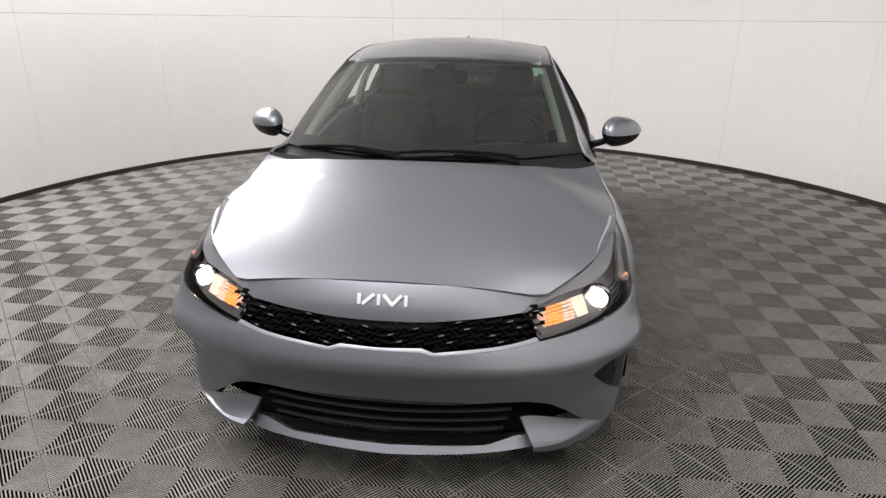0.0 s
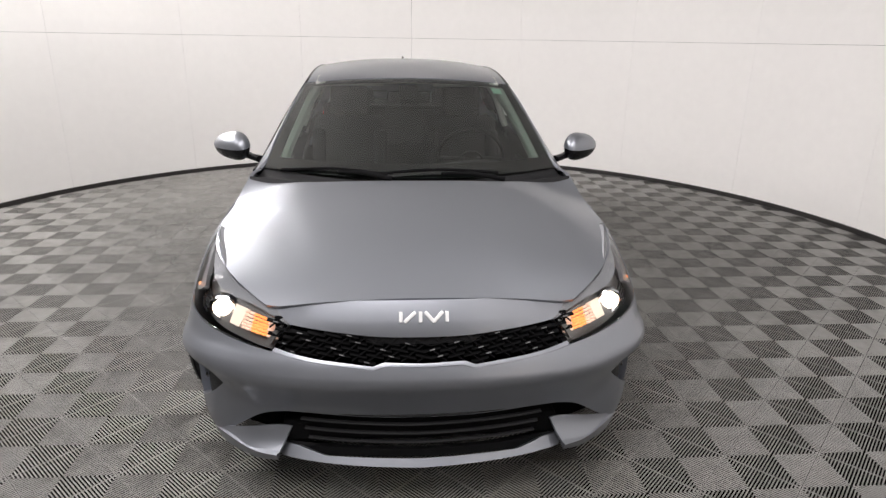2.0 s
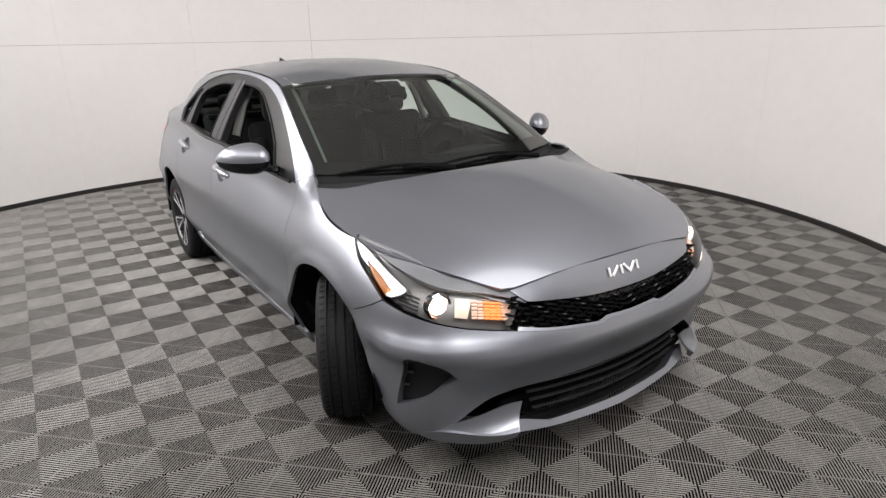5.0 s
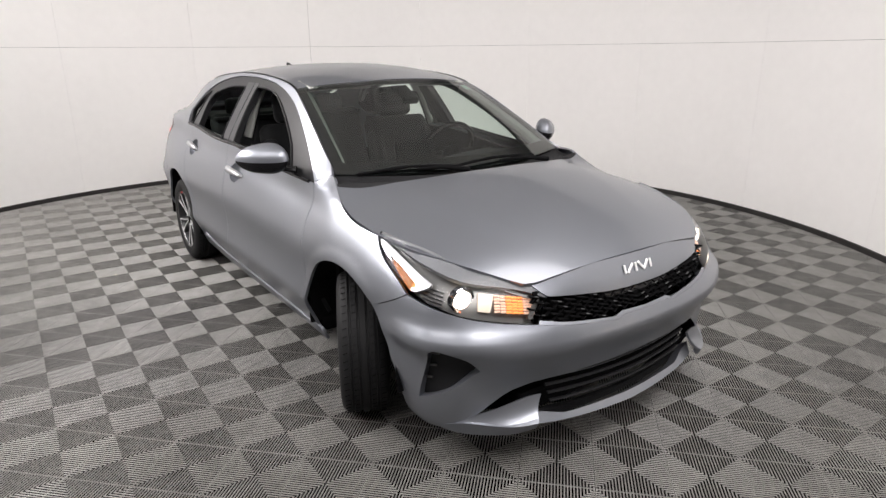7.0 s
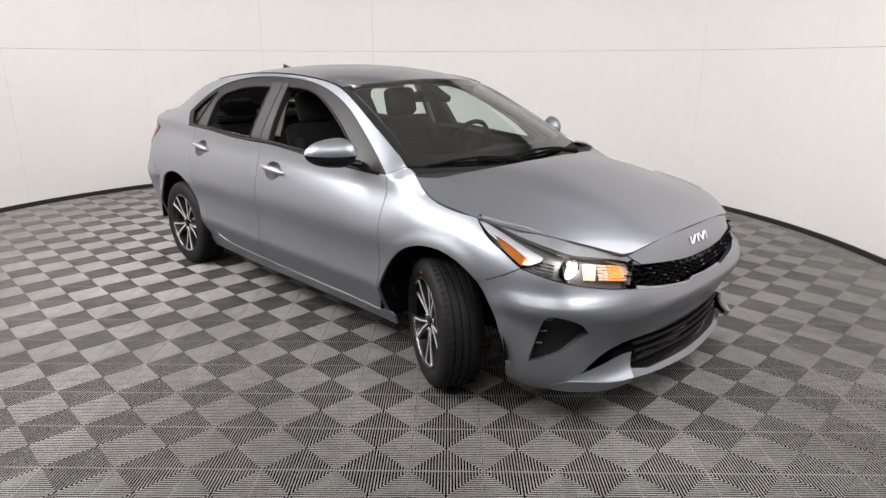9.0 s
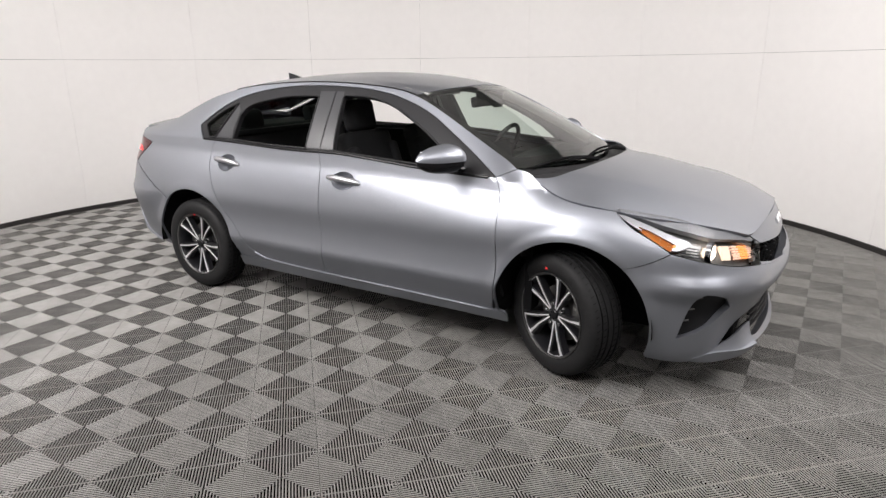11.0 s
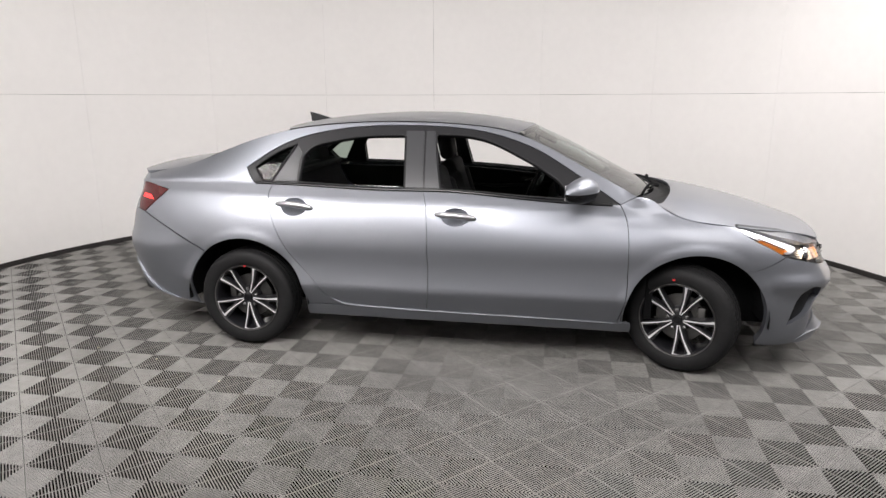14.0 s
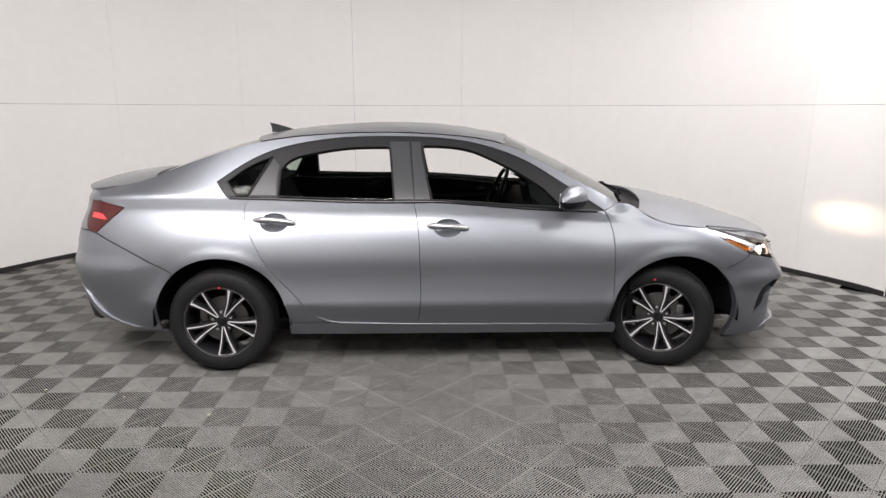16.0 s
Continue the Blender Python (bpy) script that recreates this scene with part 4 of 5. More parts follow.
panel("lip", both(lip_half), lip_surface, M_PAINT, car, gap=0.0, depth=0.05, step=0.03)
under_half = smooth_line([(0.0, 0.205), (SY(0.53), 0.215), (S(2.035), 0.206)]) + smooth_line([(S(2.035), 0.206), (S(1.77), 0.174)]) + [(S(1.77), 0.150), (S(2.035), 0.172), (0.0, 0.168)]
panel("under_lip", both(under_half), FRONT, M_PLASTIC, car, gap=0.0, sink=0.010, step=0.04)
for sg, surf in ((-1, RIGHT), (1, LEFT)):
    pocket = [(abs(a), b) for a, b in pocket_outline(1)]
    # pocket blank with its fins
    duct = panel("bumper_pocket", pocket, surf, M_PLASTIC, car, gap=-0.004, sink=0.030, depth=0.002, step=0.02, label="black blanked pocket in the bumper")
    for k in range(3):
        bm = bmesh.new()
        z = 0.505 - 0.052 * k
        p, n = place_normal(surf, np.array([(S(1.962 - 0.018 * k), z), (S(1.995 - 0.02 * k), z + 0.004)]))
        tube(bm, p - n * 0.022, 0.0045, 6)
        part("pocket_fin", bm, M_STEEL, duct)
    # silver winglet inside the intake corner, set back behind the bumper's edge
    def wing_surface(u, v, sg=sg):
        lo = [cubic(list(zip((0, 0.4, 0.8, 1.0), q)))(u) for q in ((2.030, 2.120, 2.178, 2.205), (0.738, 0.645, 0.560, 0.500), (0.242, 0.238, 0.238, 0.244))]
        hi = [cubic(list(zip((0, 0.45, 0.8, 1.0), q)))(u) for q in ((2.028, 2.118, 2.150, 2.165), (0.736, 0.600, 0.500, 0.455), (0.248, 0.300, 0.324, 0.326))]
        dip = 0.010 * np.sin(np.pi * np.clip(v, 0, 1)) * np.clip(u, 0, 1)
        return np.stack([lo[0] + (hi[0] - lo[0]) * v - dip, sg * (lo[1] + (hi[1] - lo[1]) * v), lo[2] + (hi[2] - lo[2]) * v - dip * 0.5], -1)
    panel("winglet", rect(0.0, 1.0, 0.0, 1.0, 20), wing_surface, M_PAINT, car, gap=0.0, depth=0.01, step=0.08)

    # chin below the winglet, running from the wheel side to the lip
    def chin_surface(u, v, sg=sg):
        lo = [cubic(list(zip((0, 0.25, 0.55, 0.85, 1.0), q)))(u) for q in ((1.965, 2.030, 2.108, 2.165, 2.195), (0.770, 0.728, 0.640, 0.555, 0.505), (0.196, 0.190, 0.188, 0.196, 0.212))]
        hi = [cubic(list(zip((0, 0.25, 0.55, 0.85, 1.0), q)))(u) for q in ((1.970, 2.040, 2.126, 2.186, 2.212), (0.776, 0.736, 0.646, 0.560, 0.505), (0.212, 0.240, 0.238, 0.237, 0.242))]
        return np.stack([lo[0] + (hi[0] - lo[0]) * v, sg * (lo[1] + (hi[1] - lo[1]) * v), lo[2] + (hi[2] - lo[2]) * v], -1)
    panel("chin", rect(0.0, 1.0, 0.0, 1.0, 20), chin_surface, M_PAINT, car, gap=0.0, depth=0.02, step=0.08)
    # headlamp
    outline = loop(H_LINE(1.59, 1.72, 1.86, 1.95, 2.03) + [(SY(0.52), 0.764)], ys((0.52, 0.764), (0.50, 0.743), (0.453, 0.711)), ys((0.453, 0.711), (0.505, 0.628)), [(SY(0.505), 0.628), (S(2.1), 0.653), (S(1.98), 0.685), (S(1.852), 0.713)], xs((1.852, 0.713), (1.76, 0.763), (1.66, 0.813), (1.59, 0.866)), step=0.015)
    lamp = panel("headlamp", outline, surf, M_LAMPHOUSE, car, gap=0.002, sink=0.050, depth=-0.046, step=0.03, label="headlamp with lit low beam and amber signal")
    panel("lamp_cover", outline, surf, M_LENS, lamp, gap=0.0025, sink=0.001, depth=0.002, step=0.03, label="clear headlamp cover")
    brow = loop(H_LINE(1.60, 1.72, 1.86, 1.95, 2.03) + [(SY(0.52), 0.762)], ys((0.52, 0.762), (0.455, 0.712)), [(SY(0.455), 0.708), (SY(0.53), 0.733), (S(2.06), 0.768), (S(1.95), 0.793), (S(1.84), 0.813), (S(1.70), 0.846)], xs((1.70, 0.846), (1.60, 0.872)), step=0.015)
    panel("lamp_brow", brow, surf, M_BROW, lamp, gap=0.001, sink=0.005, depth=0.03, step=0.03, label="dark ribbed strip along the lamp top")
    wedge = loop(xs((1.60, 0.866), (1.70, 0.836), (1.80, 0.803), (1.892, 0.774)), xs((1.892, 0.774), (1.935, 0.758), (1.880, 0.728)), xs((1.880, 0.728), (1.852, 0.730), (1.866, 0.752)), xs((1.866, 0.752), (1.78, 0.782), (1.68, 0.814), (1.60, 0.858)), step=0.012)
    amb = loop(xs((1.69, 0.818), (1.75, 0.800), (1.81, 0.777), (1.868, 0.752)), xs((1.868, 0.752), (1.846, 0.728)), xs((1.846, 0.728), (1.77, 0.768), (1.69, 0.818)), step=0.012)
    panel("side_marker", amb, surf, M_AMBER, lamp, gap=-0.003, sink=0.022, depth=0.01, step=0.02, label="amber side marker")
    panel("daylight_strip", wedge, surf, M_SATIN, lamp, [amb], gap=0.0, sink=0.008, depth=0.016, step=0.02, label="silver strip of the daytime lamp")
    bm = bmesh.new()
    p, n = place_normal(surf, np.array([(S(1.862), 0.745)]))
    bmesh.ops.create_icosphere(bm, subdivisions=2, radius=0.008, matrix=Matrix.Translation(p[0] - n[0] * 0.010))
    part("marker_bulb", bm, M_TURN, lamp, "lit amber bulb", True)
    # louvres beside the projector
    bm = bmesh.new()
    for k in range(6):
        z = 0.765 - 0.013 * k
        p, n = place_normal(surf, np.array([(S(1.895), z - 0.012), (S(1.95), z - 0.016), (S(1.99), z - 0.022)]))
        tube(bm, p - n * 0.035, 0.003, 6)
    part("louvre", bm, M_RIMDARK, lamp)
    # projector: bezel, dome lens
    p, n = place_normal(surf, np.array([(S(2.055), 0.726)]))
    q = Vector(p[0] - n[0] * 0.045)
    head = Vector((1.0, sg * 0.10, -0.02)).to_track_quat("Z", "Y").to_matrix().to_4x4()
    bm = bmesh.new()
    lathe(bm, [(0.052, -0.01), (0.050, 0.010), (0.044, 0.016), (0.037, 0.012), (0.035, -0.01)], 32, "Z")
    bmesh.ops.transform(bm, matrix=Matrix.Translation(q) @ head, verts=bm.verts[:])
    part("projector_ring", bm, M_CHROME, lamp, "chrome projector ring", True)
    bm = bmesh.new()
    lathe(bm, [(0.0345, -0.004), (0.033, 0.006), (0.027, 0.014), (0.017, 0.020), (0.006, 0.0225), (0.0001, 0.023)], 32, "Z")
    bmesh.ops.transform(bm, matrix=Matrix.Translation(q) @ head, verts=bm.verts[:])
    part("low_beam", bm, M_PROJ, lamp, "lit low-beam lens", True)
    # high-beam bowl and amber signal block; bowl and ribbed reflectors carry an added glow
    bowl = loop([(S(2.10), 0.745), (SY(0.645), 0.738)], [(SY(0.645), 0.738), (SY(0.662), 0.676)], [(SY(0.662), 0.676), (S(2.10), 0.684)], [(S(2.10), 0.684), (S(2.10), 0.745)], step=0.01)
    panel("reflector", bowl, surf, M_HALO, lamp, gap=0.0, sink=0.034, depth=0.015, step=0.02, label="reflector with an added warm glow")
    for nm, material, columns, lab in (("turn_signal", M_TURN, (2, 3, 4), "lit amber turn signal facets"), ("signal_reflector", M_BLUSH, (0, 1), "ribbed reflector with an added warm glow"), ("signal_reflector", M_BLUSH, (5, 6), "ribbed reflector with an added warm glow")):
        bm = bmesh.new()
        for i in range(6):
            for k in columns:
                yy, zz = 0.638 - 0.0212 * k, 0.731 - 0.0106 * i - 0.0026 * k
                if yy < 0.505:
                    continue
                p, n = place_normal(surf, np.array([(SY(yy), zz)]))
                rot = Vector(n[0]).to_track_quat("Z", "Y").to_matrix().to_4x4()
                box(bm, *(p[0] - n[0] * (0.028 + 0.003 * ((i + k) % 2))), 0.0208, 0.0088, 0.012, 0.0025, 1, rot)
        part(nm, bm, material, lamp, lab)
    trim_out = loop([(SY(0.605), 0.742), (SY(0.475), 0.716)], [(SY(0.475), 0.716), (SY(0.518), 0.645)], [(SY(0.518), 0.645), (SY(0.535), 0.648)], [(SY(0.535), 0.648), (SY(0.50), 0.708)], [(SY(0.50), 0.708), (SY(0.605), 0.742)], step=0.01)
    panel("signal_frame", trim_out, surf, M_LAMPHOUSE, lamp, gap=0.0, sink=0.016, depth=0.02, step=0.02)
    # road beam
    beam = bpy.data.lights.new("headlamp_beam", "SPOT")
    beam.energy, beam.spot_size, beam.spot_blend, beam.shadow_soft_size, beam.color = 42, radians(34), 1.0, 0.03, (1.0, 0.76, 0.52)
    bo = new("headlamp_beam", beam)
    bo.matrix_basis = look((2.27, sg * 0.63 + 0.012, 0.70), (3.70, sg * 0.95 + 0.012, 0.62)) @ Matrix.Diagonal((1, 0.42, 1, 1))

# grille mesh: dark back and a lattice of small fins
bm = bmesh.new()
box(bm, 2.135, 0, 0.655, 0.01, 0.98, 0.15)
grille = part("grille", bm, M_LINER, car, "black grille with a lattice of fins")
bm = bmesh.new()
bm2 = bmesh.new()
for i in range(6):
    for k in range(-9, 10):
        y = k * 0.054 + (0.027 if i % 2 else 0)
        top = float(np.interp(abs(y), [p[0] for p in G_TOP[::-1]], [p[1] for p in G_TOP[::-1]]))
        bot = float(np.interp(abs(y), [p[0] for p in G_BOT[::-1]], [p[1] for p in G_BOT[::-1]]))
        z = 0.714 - 0.024 * i - 0.01 * (1 - abs(y) / 0.5)
        if not (bot - 0.004 < z < top + 0.002) or abs(y) > 0.49:
            continue
        x = float(plan_x(SY(abs(y)))) - 0.042 - 0.25 * max(0, abs(y) - 0.42)
        g = 1 if y > 0 else -1
        rot = pose(0, 0, 0, 16 * g, 0, 0)
        box(bm, x, y, z, 0.02, 0.060, 0.0055, 0.0015, 1, rot)
        rot = pose(0, 0, 0, -38 * g, 0, 0)
        box(bm, x + 0.002, y + 0.012 * g, z - 0.011, 0.014, 0.026, 0.004, 0.001, 1, rot)
        if (i + 2 * k) % 3 == 0:
            box(bm2, x + 0.010, y, z + 0.003, 0.006, 0.018, 0.003, 0.001, 1, pose(0, 0, 0, 16 * g, 0, 0))
part("grille_lattice", bm, M_LINER, grille)
tagged(part("grille_accent", bm2, M_ACCENT, grille, "small silver accents in the grille"), kind="stuff")
# gloss black strip under the nose panel, ahead of the lattice
strip_half = smooth_line(ys((0.0, 0.683), (0.10, 0.684), (0.215, 0.690))) + smooth_line(ys((0.215, 0.690), (0.165, 0.664))) + smooth_line(ys((0.165, 0.664), (0.0, 0.660))) + [(0.0, 0.660)]
panel("grille_strip", both(strip_half), FRONT, M_BLACK, grille, gap=0.0, sink=0.012, depth=0.01, step=0.03, label="gloss black strip over the grille")
# lower intake
back_half = smooth_line([(0.0, 0.43), (SY(0.48), 0.44), (SY(0.60), 0.39), (SY(0.70), 0.30), (S(2.02), 0.225)]) + smooth_line([(S(2.02), 0.20), (SY(0.5), 0.19), (0.0, 0.18)]) + [(0.0, 0.18)]
intake_grille = panel("lower_intake", both(back_half), FRONT, M_LINER, car, gap=0.0, sink=0.085, depth=0.01, label="black lower air intake with horizontal bars")
for k in range(4):
    z = 0.265 + 0.036 * k
    bm = bmesh.new()
    tube(bm, [(float(plan_x(SY(abs(y)))) - 0.055 - 0.02 * abs(y), y, z + 0.012 * (abs(y) / 0.45) ** 2) for y in np.linspace(-0.40 - 0.012 * k, 0.40 + 0.012 * k, 24)], 0.008, 8, 0.7)
    part("intake_bar", bm, M_PLASTIC, intake_grille, smooth=True)
# emblem: plain slanted strokes
emblem = bmesh.new()
for k, (y, w, lean) in enumerate(((-0.076, 0.011, 0), (-0.046, 0.050, 42), (-0.012, 0.011, 0), (0.018, 0.046, -48), (0.046, 0.046, 48), (0.075, 0.011, 0))):
    p, n = place_normal(LEFT if y > 0 else RIGHT, np.array([(abs(y), 0.747)]))
    nv = Vector((0.93, 0, 0.37))
    rot = nv.to_track_quat("X", "Z").to_matrix().to_4x4() @ pose(0, 0, 0, lean, 0, 0)
    box(emblem, p[0][0] + 0.004, y, 0.748, 0.006, w if lean else 0.012, 0.012 if lean else 0.036, 0.002, 1, rot)
part("emblem", emblem, M_EMBLEM, car, "chrome emblem of slanted strokes")

# ---- black cowl and wipers ----


def cowl_surface(u, v):
    k = 1 - u ** 2
    x = (1.035 + 0.205 * k) * (1 - v) + (1.150 + 0.188 * k) * v
    y = (0.705 * (1 - v) + 0.752 * v) * u
    z = (1.006 - 0.024 * k) * (1 - v) + (0.992 - 0.006 * k) * v - 0.02 * v * (1 - v) * 4
    return np.stack([x, y, z], -1)


panel("cowl", rect(-1, 1, 0, 1), cowl_surface, M_PLASTIC, car, gap=0.0, depth=0.03, step=0.06, label="black plastic cowl under the windscreen")
for pv, tip, mid in (((1.265, 0.42), (1.06, -0.16), 0.5), ((1.26, -0.10), (0.985, -0.60), 0.5)):
    wiper = tagged(new("wiper"), "black windscreen wiper")
    wiper.parent = car
    zt = lambda x, y: 1.0 + max(0.0, (1.245 - 0.2 * (y / 0.70) ** 2 - x)) * 0.52
    p0 = Vector((pv[0], pv[1], 1.000))
    p1 = Vector((1.225 - 0.18 * ((pv[1] + tip[1]) / 1.4) ** 2, (pv[1] + tip[1]) / 2, 1.018))
    bm = bmesh.new()
    tube(bm, [p0, p0.lerp(p1, 0.5) + Vector((0, 0, 0.012)), p1], [0.013, 0.010, 0.006], 8)
    part("wiper_arm", bm, M_LINER, wiper, smooth=True)
    bm = bmesh.new()
    pts = []
    for k in range(9):
        y = pv[1] - 0.02 + (tip[1] - pv[1]) * k / 8
        x = 1.225 - 0.18 * (y / 0.70) ** 2 + 0.01 - 0.03 * math.sin(math.pi * k / 8)
        pts.append((x, y, zt(x, y) + 0.010))
    tube(bm, pts, 0.007, 6)
    part("wiper_blade", bm, M_LINER, wiper, smooth=True)

# shark-fin aerial
bm = bmesh.new()
prof = [(-0.985, 0.0), (-1.03, 0.020), (-1.09, 0.040), (-1.15, 0.056), (-1.185, 0.064), (-1.172, 0.030), (-1.168, 0.0)]
z0 = float(ROOF_C(-1.12)) - 0.002
vs = []
for sg in (-1, 1):
    vs.append([bm.verts.new((x, sg * (0.022 * (1 - h / 0.07) + 0.002), z0 + h)) for x, h in prof])
bm.faces.new(vs[0])
bm.faces.new(vs[1][::-1])
for k in range(len(prof)):
    bm.faces.new((vs[0][k], vs[0][(k + 1) % len(prof)], vs[1][(k + 1) % len(prof)], vs[1][k]))
part("aerial", bm, M_PLASTIC, car, "black shark-fin aerial")

# ---- door mirrors ----


def door_mirror(sg):
    mirror = tagged(new("door_mirror"), "grey and black door mirror")
    mirror.parent = car
    mirror.matrix_basis = pose(0.705, sg * 0.93, 1.062)
    # shell as a squashed, tapered egg: wide to the rear, rounded ahead
    def egg(u, v, grow=1.0):
        # u along the width (-1 inner .. 1 outer), v round the section
        w = 0.108 * u
        taper = (1 - abs(u) ** 2.8) ** 0.6 * (1 - 0.22 * u)
        x = math.cos(v)
        return (0.085 * taper * (x if x > 0 else x * 0.62) * grow + 0.005 - 0.062 * u, sg * w * grow, 0.072 * taper * math.sin(v) * grow - 0.004 * u)
    for nm, v0, v1, m, lab in (("mirror_cap", -0.12, math.pi - 0.05, M_PAINT, "grey mirror cap"), ("mirror_base", math.pi - 0.05, 2 * math.pi - 0.12, M_BLACK, "black lower mirror shell")):
        bm = bmesh.new()
        grid = []
        for i in range(25):
            u = -0.995 + 1.99 * i / 24
            grid.append([bm.verts.new(egg(u, v0 + (v1 - v0) * k / 18, 1.0 if nm == "mirror_cap" else 0.975)) for k in range(19)])
        for a, b in zip(grid, grid[1:]):
            for k in range(18):
                bm.faces.new((a[k], a[k + 1], b[k + 1], b[k]))
        part(nm, bm, m, mirror, lab, True, 60)
    bm = bmesh.new()
    tube(bm, [(-0.005, -sg * 0.06, -0.045), (0.03, -sg * 0.10, -0.052), (0.06, -sg * 0.15, -0.060)], [0.03, 0.026, 0.03], 10, 0.6)
    part("mirror_arm", bm, M_BLACK, mirror, smooth=True)
    bm = bmesh.new()
    box(bm, -0.035, 0, -0.002, 0.006, 0.13, 0.085, 0.002, 2, pose(0, 0, 0, 0, 0, -sg * -30))
    part("mirror_glass", bm, M_CHROME, mirror, "silvered mirror glass")
    return mirror


door_mirror(-1)
door_mirror(1)

# ---- wheels ----


def wheel(x, y, steer, outward, spin):
    """outward -1 puts the face to the car's right."""
    w = tagged(new("wheel"), "black tyre on a machined five-twin-spoke alloy wheel")
    w.parent = car
    w.matrix_basis = pose(x, y, 0.316, 0, 0, steer + (0 if outward < 0 else 180)) @ pose(0, 0, 0, 0, spin, 0)
    # tyre, face at negative y
    bm = bmesh.new()
    prof = [(0.214, -0.088), (0.222, -0.096), (0.240, -0.102), (0.262, -0.1045), (0.283, -0.101), (0.299, -0.092), (0.308, -0.080), (0.3125, -0.066)]
    grooves = [-0.052, -0.018, 0.018, 0.052]
    y0 = -0.060
    for g in grooves:
        prof += [(0.3155, g - 0.006), (0.3085, g - 0.0045), (0.3085, g + 0.0045), (0.3155, g + 0.006)]
    prof += [(0.3125, 0.066), (0.308, 0.080), (0.299, 0.092), (0.283, 0.101), (0.262, 0.1045), (0.240, 0.102), (0.222, 0.096), (0.214, 0.088)]
    lathe(bm, prof, 96)
    part("tyre", bm, M_RUBBER, w, "black rubber tyre", True, 40)
    # sipes across the shoulders
    bm = bmesh.new()
    for k in range(60):
        a = 2 * math.pi * k / 60
        for yy, rr, ln in ((-0.074, 0.3128, 0.022), (0.074, 0.3128, 0.022), (-0.035, 0.3160, 0.018), (0.035, 0.3160, 0.018)):
            rot = pose(0, 0, 0, 0, -math.degrees(a) + 90, 0)
            box(bm, rr * math.cos(a), yy, rr * math.sin(a), 0.0022, ln, 0.0022, 0, 1, rot @ pose(0, 0, 0, 0, 0, 18))
    tagged(part("tread_sipe", bm, M_LINER, w), kind="stuff")
    # rim barrel and flange
    bm = bmesh.new()
    lathe(bm, [(0.2165, -0.090), (0.219, -0.097), (0.2145, -0.099), (0.209, -0.094), (0.203, -0.082), (0.197, -0.03), (0.192, 0.02), (0.196, 0.08), (0.215, 0.09)], 72)
    part("rim", bm, M_RIMDARK, w, "dark painted rim", True)
    bm = bmesh.new()
    lathe(bm, [(0.2185, -0.0975), (0.2170, -0.1000), (0.2120, -0.0985), (0.2110, -0.094)], 72)
    part("rim_edge", bm, M_STEEL, w, "dull metal rim edge", True)
    bm = bmesh.new()
    lathe(bm, [(0.0001, -0.062), (0.040, -0.064), (0.062, -0.058), (0.072, -0.045), (0.075, 0.0)], 40)
    part("hub", bm, M_RIMDARK, w, smooth=True)
    bm = bmesh.new()
    lathe(bm, [(0.0001, -0.076), (0.021, -0.0755), (0.025, -0.072), (0.025, -0.06)], 32)
    part("hub_cap", bm, M_BLACK, w, "black hub cap", True)
    for k in range(5):
        a = radians(72 * k)
        bm = bmesh.new()
        for ang_in, ang_out, w_in, w_out in ((-7.5, -12.0, 0.0060, 0.0085), (10.0, 15.5, 0.0065, 0.0150)):
            face, back = [], []
            for t in (0.0, 0.5, 0.86, 1.0):
                r = 0.034 + (0.209 - 0.034) * t
                th = a + radians(ang_in + (ang_out - ang_in) * t) * (0.80 + 0.20 * t)
                hw = (w_in + (w_out - w_in) * max(0.0, (t - 0.35) / 0.65) ** 1.6) / 2
                yy = -0.072 - 0.020 * t
                er, et = Vector((math.cos(th), 0, math.sin(th))), Vector((-math.sin(th), 0, math.cos(th)))
                face.append((bm.verts.new(er * r + et * hw + Vector((0, yy, 0))), bm.verts.new(er * r - et * hw + Vector((0, yy, 0)))))
                back.append((bm.verts.new(er * r + et * hw + Vector((0, yy + 0.004, 0))), bm.verts.new(er * r - et * hw + Vector((0, yy + 0.004, 0)))))
            for i in range(3):
                (a0, b0), (a1, b1) = face[i], face[i + 1]
                (c0, d0), (c1, d1) = back[i], back[i + 1]
                bm.faces.new((a0, a1, b1, b0))
                bm.faces.new((a0, c0, c1, a1))
                bm.faces.new((b0, b1, d1, d0))
            bm.faces.new((face[-1][0], back[-1][0], back[-1][1], face[-1][1]))
        part("spoke", bm, M_ALLOY, w, "machined bright twin spoke")
        bm = bmesh.new()
        for ang_in, ang_out, wi, wo in ((-7.5, -11.5, 0.022, 0.024), (10.0, 15.5, 0.024, 0.046)):
            ring = []
            for t in (0.0, 0.5, 0.86, 1.0):
                r = 0.040 + (0.209 - 0.040) * t
                th = a + radians(ang_in + (ang_out - ang_in) * t) * (0.80 + 0.20 * t)
                hw = (wi + (wo - wi) * max(0.0, (t - 0.35) / 0.65) ** 1.6) / 2
                er, et = Vector((math.cos(th), 0, math.sin(th))), Vector((-math.sin(th), 0, math.cos(th)))
                yy = -0.0672 - 0.020 * t
                ring.append([bm.verts.new(er * r + et * sgn * hw * sc + Vector((0, yy + dy, 0))) for sgn, dy, sc in ((1, 0, 1), (-1, 0, 1), (-1, 0.035, 1.25), (1, 0.035, 1.25))])
            for i in range(3):
                for q in range(4):
                    bm.faces.new((ring[i][q], ring[i][(q + 1) % 4], ring[i + 1][(q + 1) % 4], ring[i + 1][q]))
        part("spoke_body", bm, M_RIMDARK, w)
        # machined tab along the rim between the pair's outer ends
        bm = bmesh.new()
        tab = []
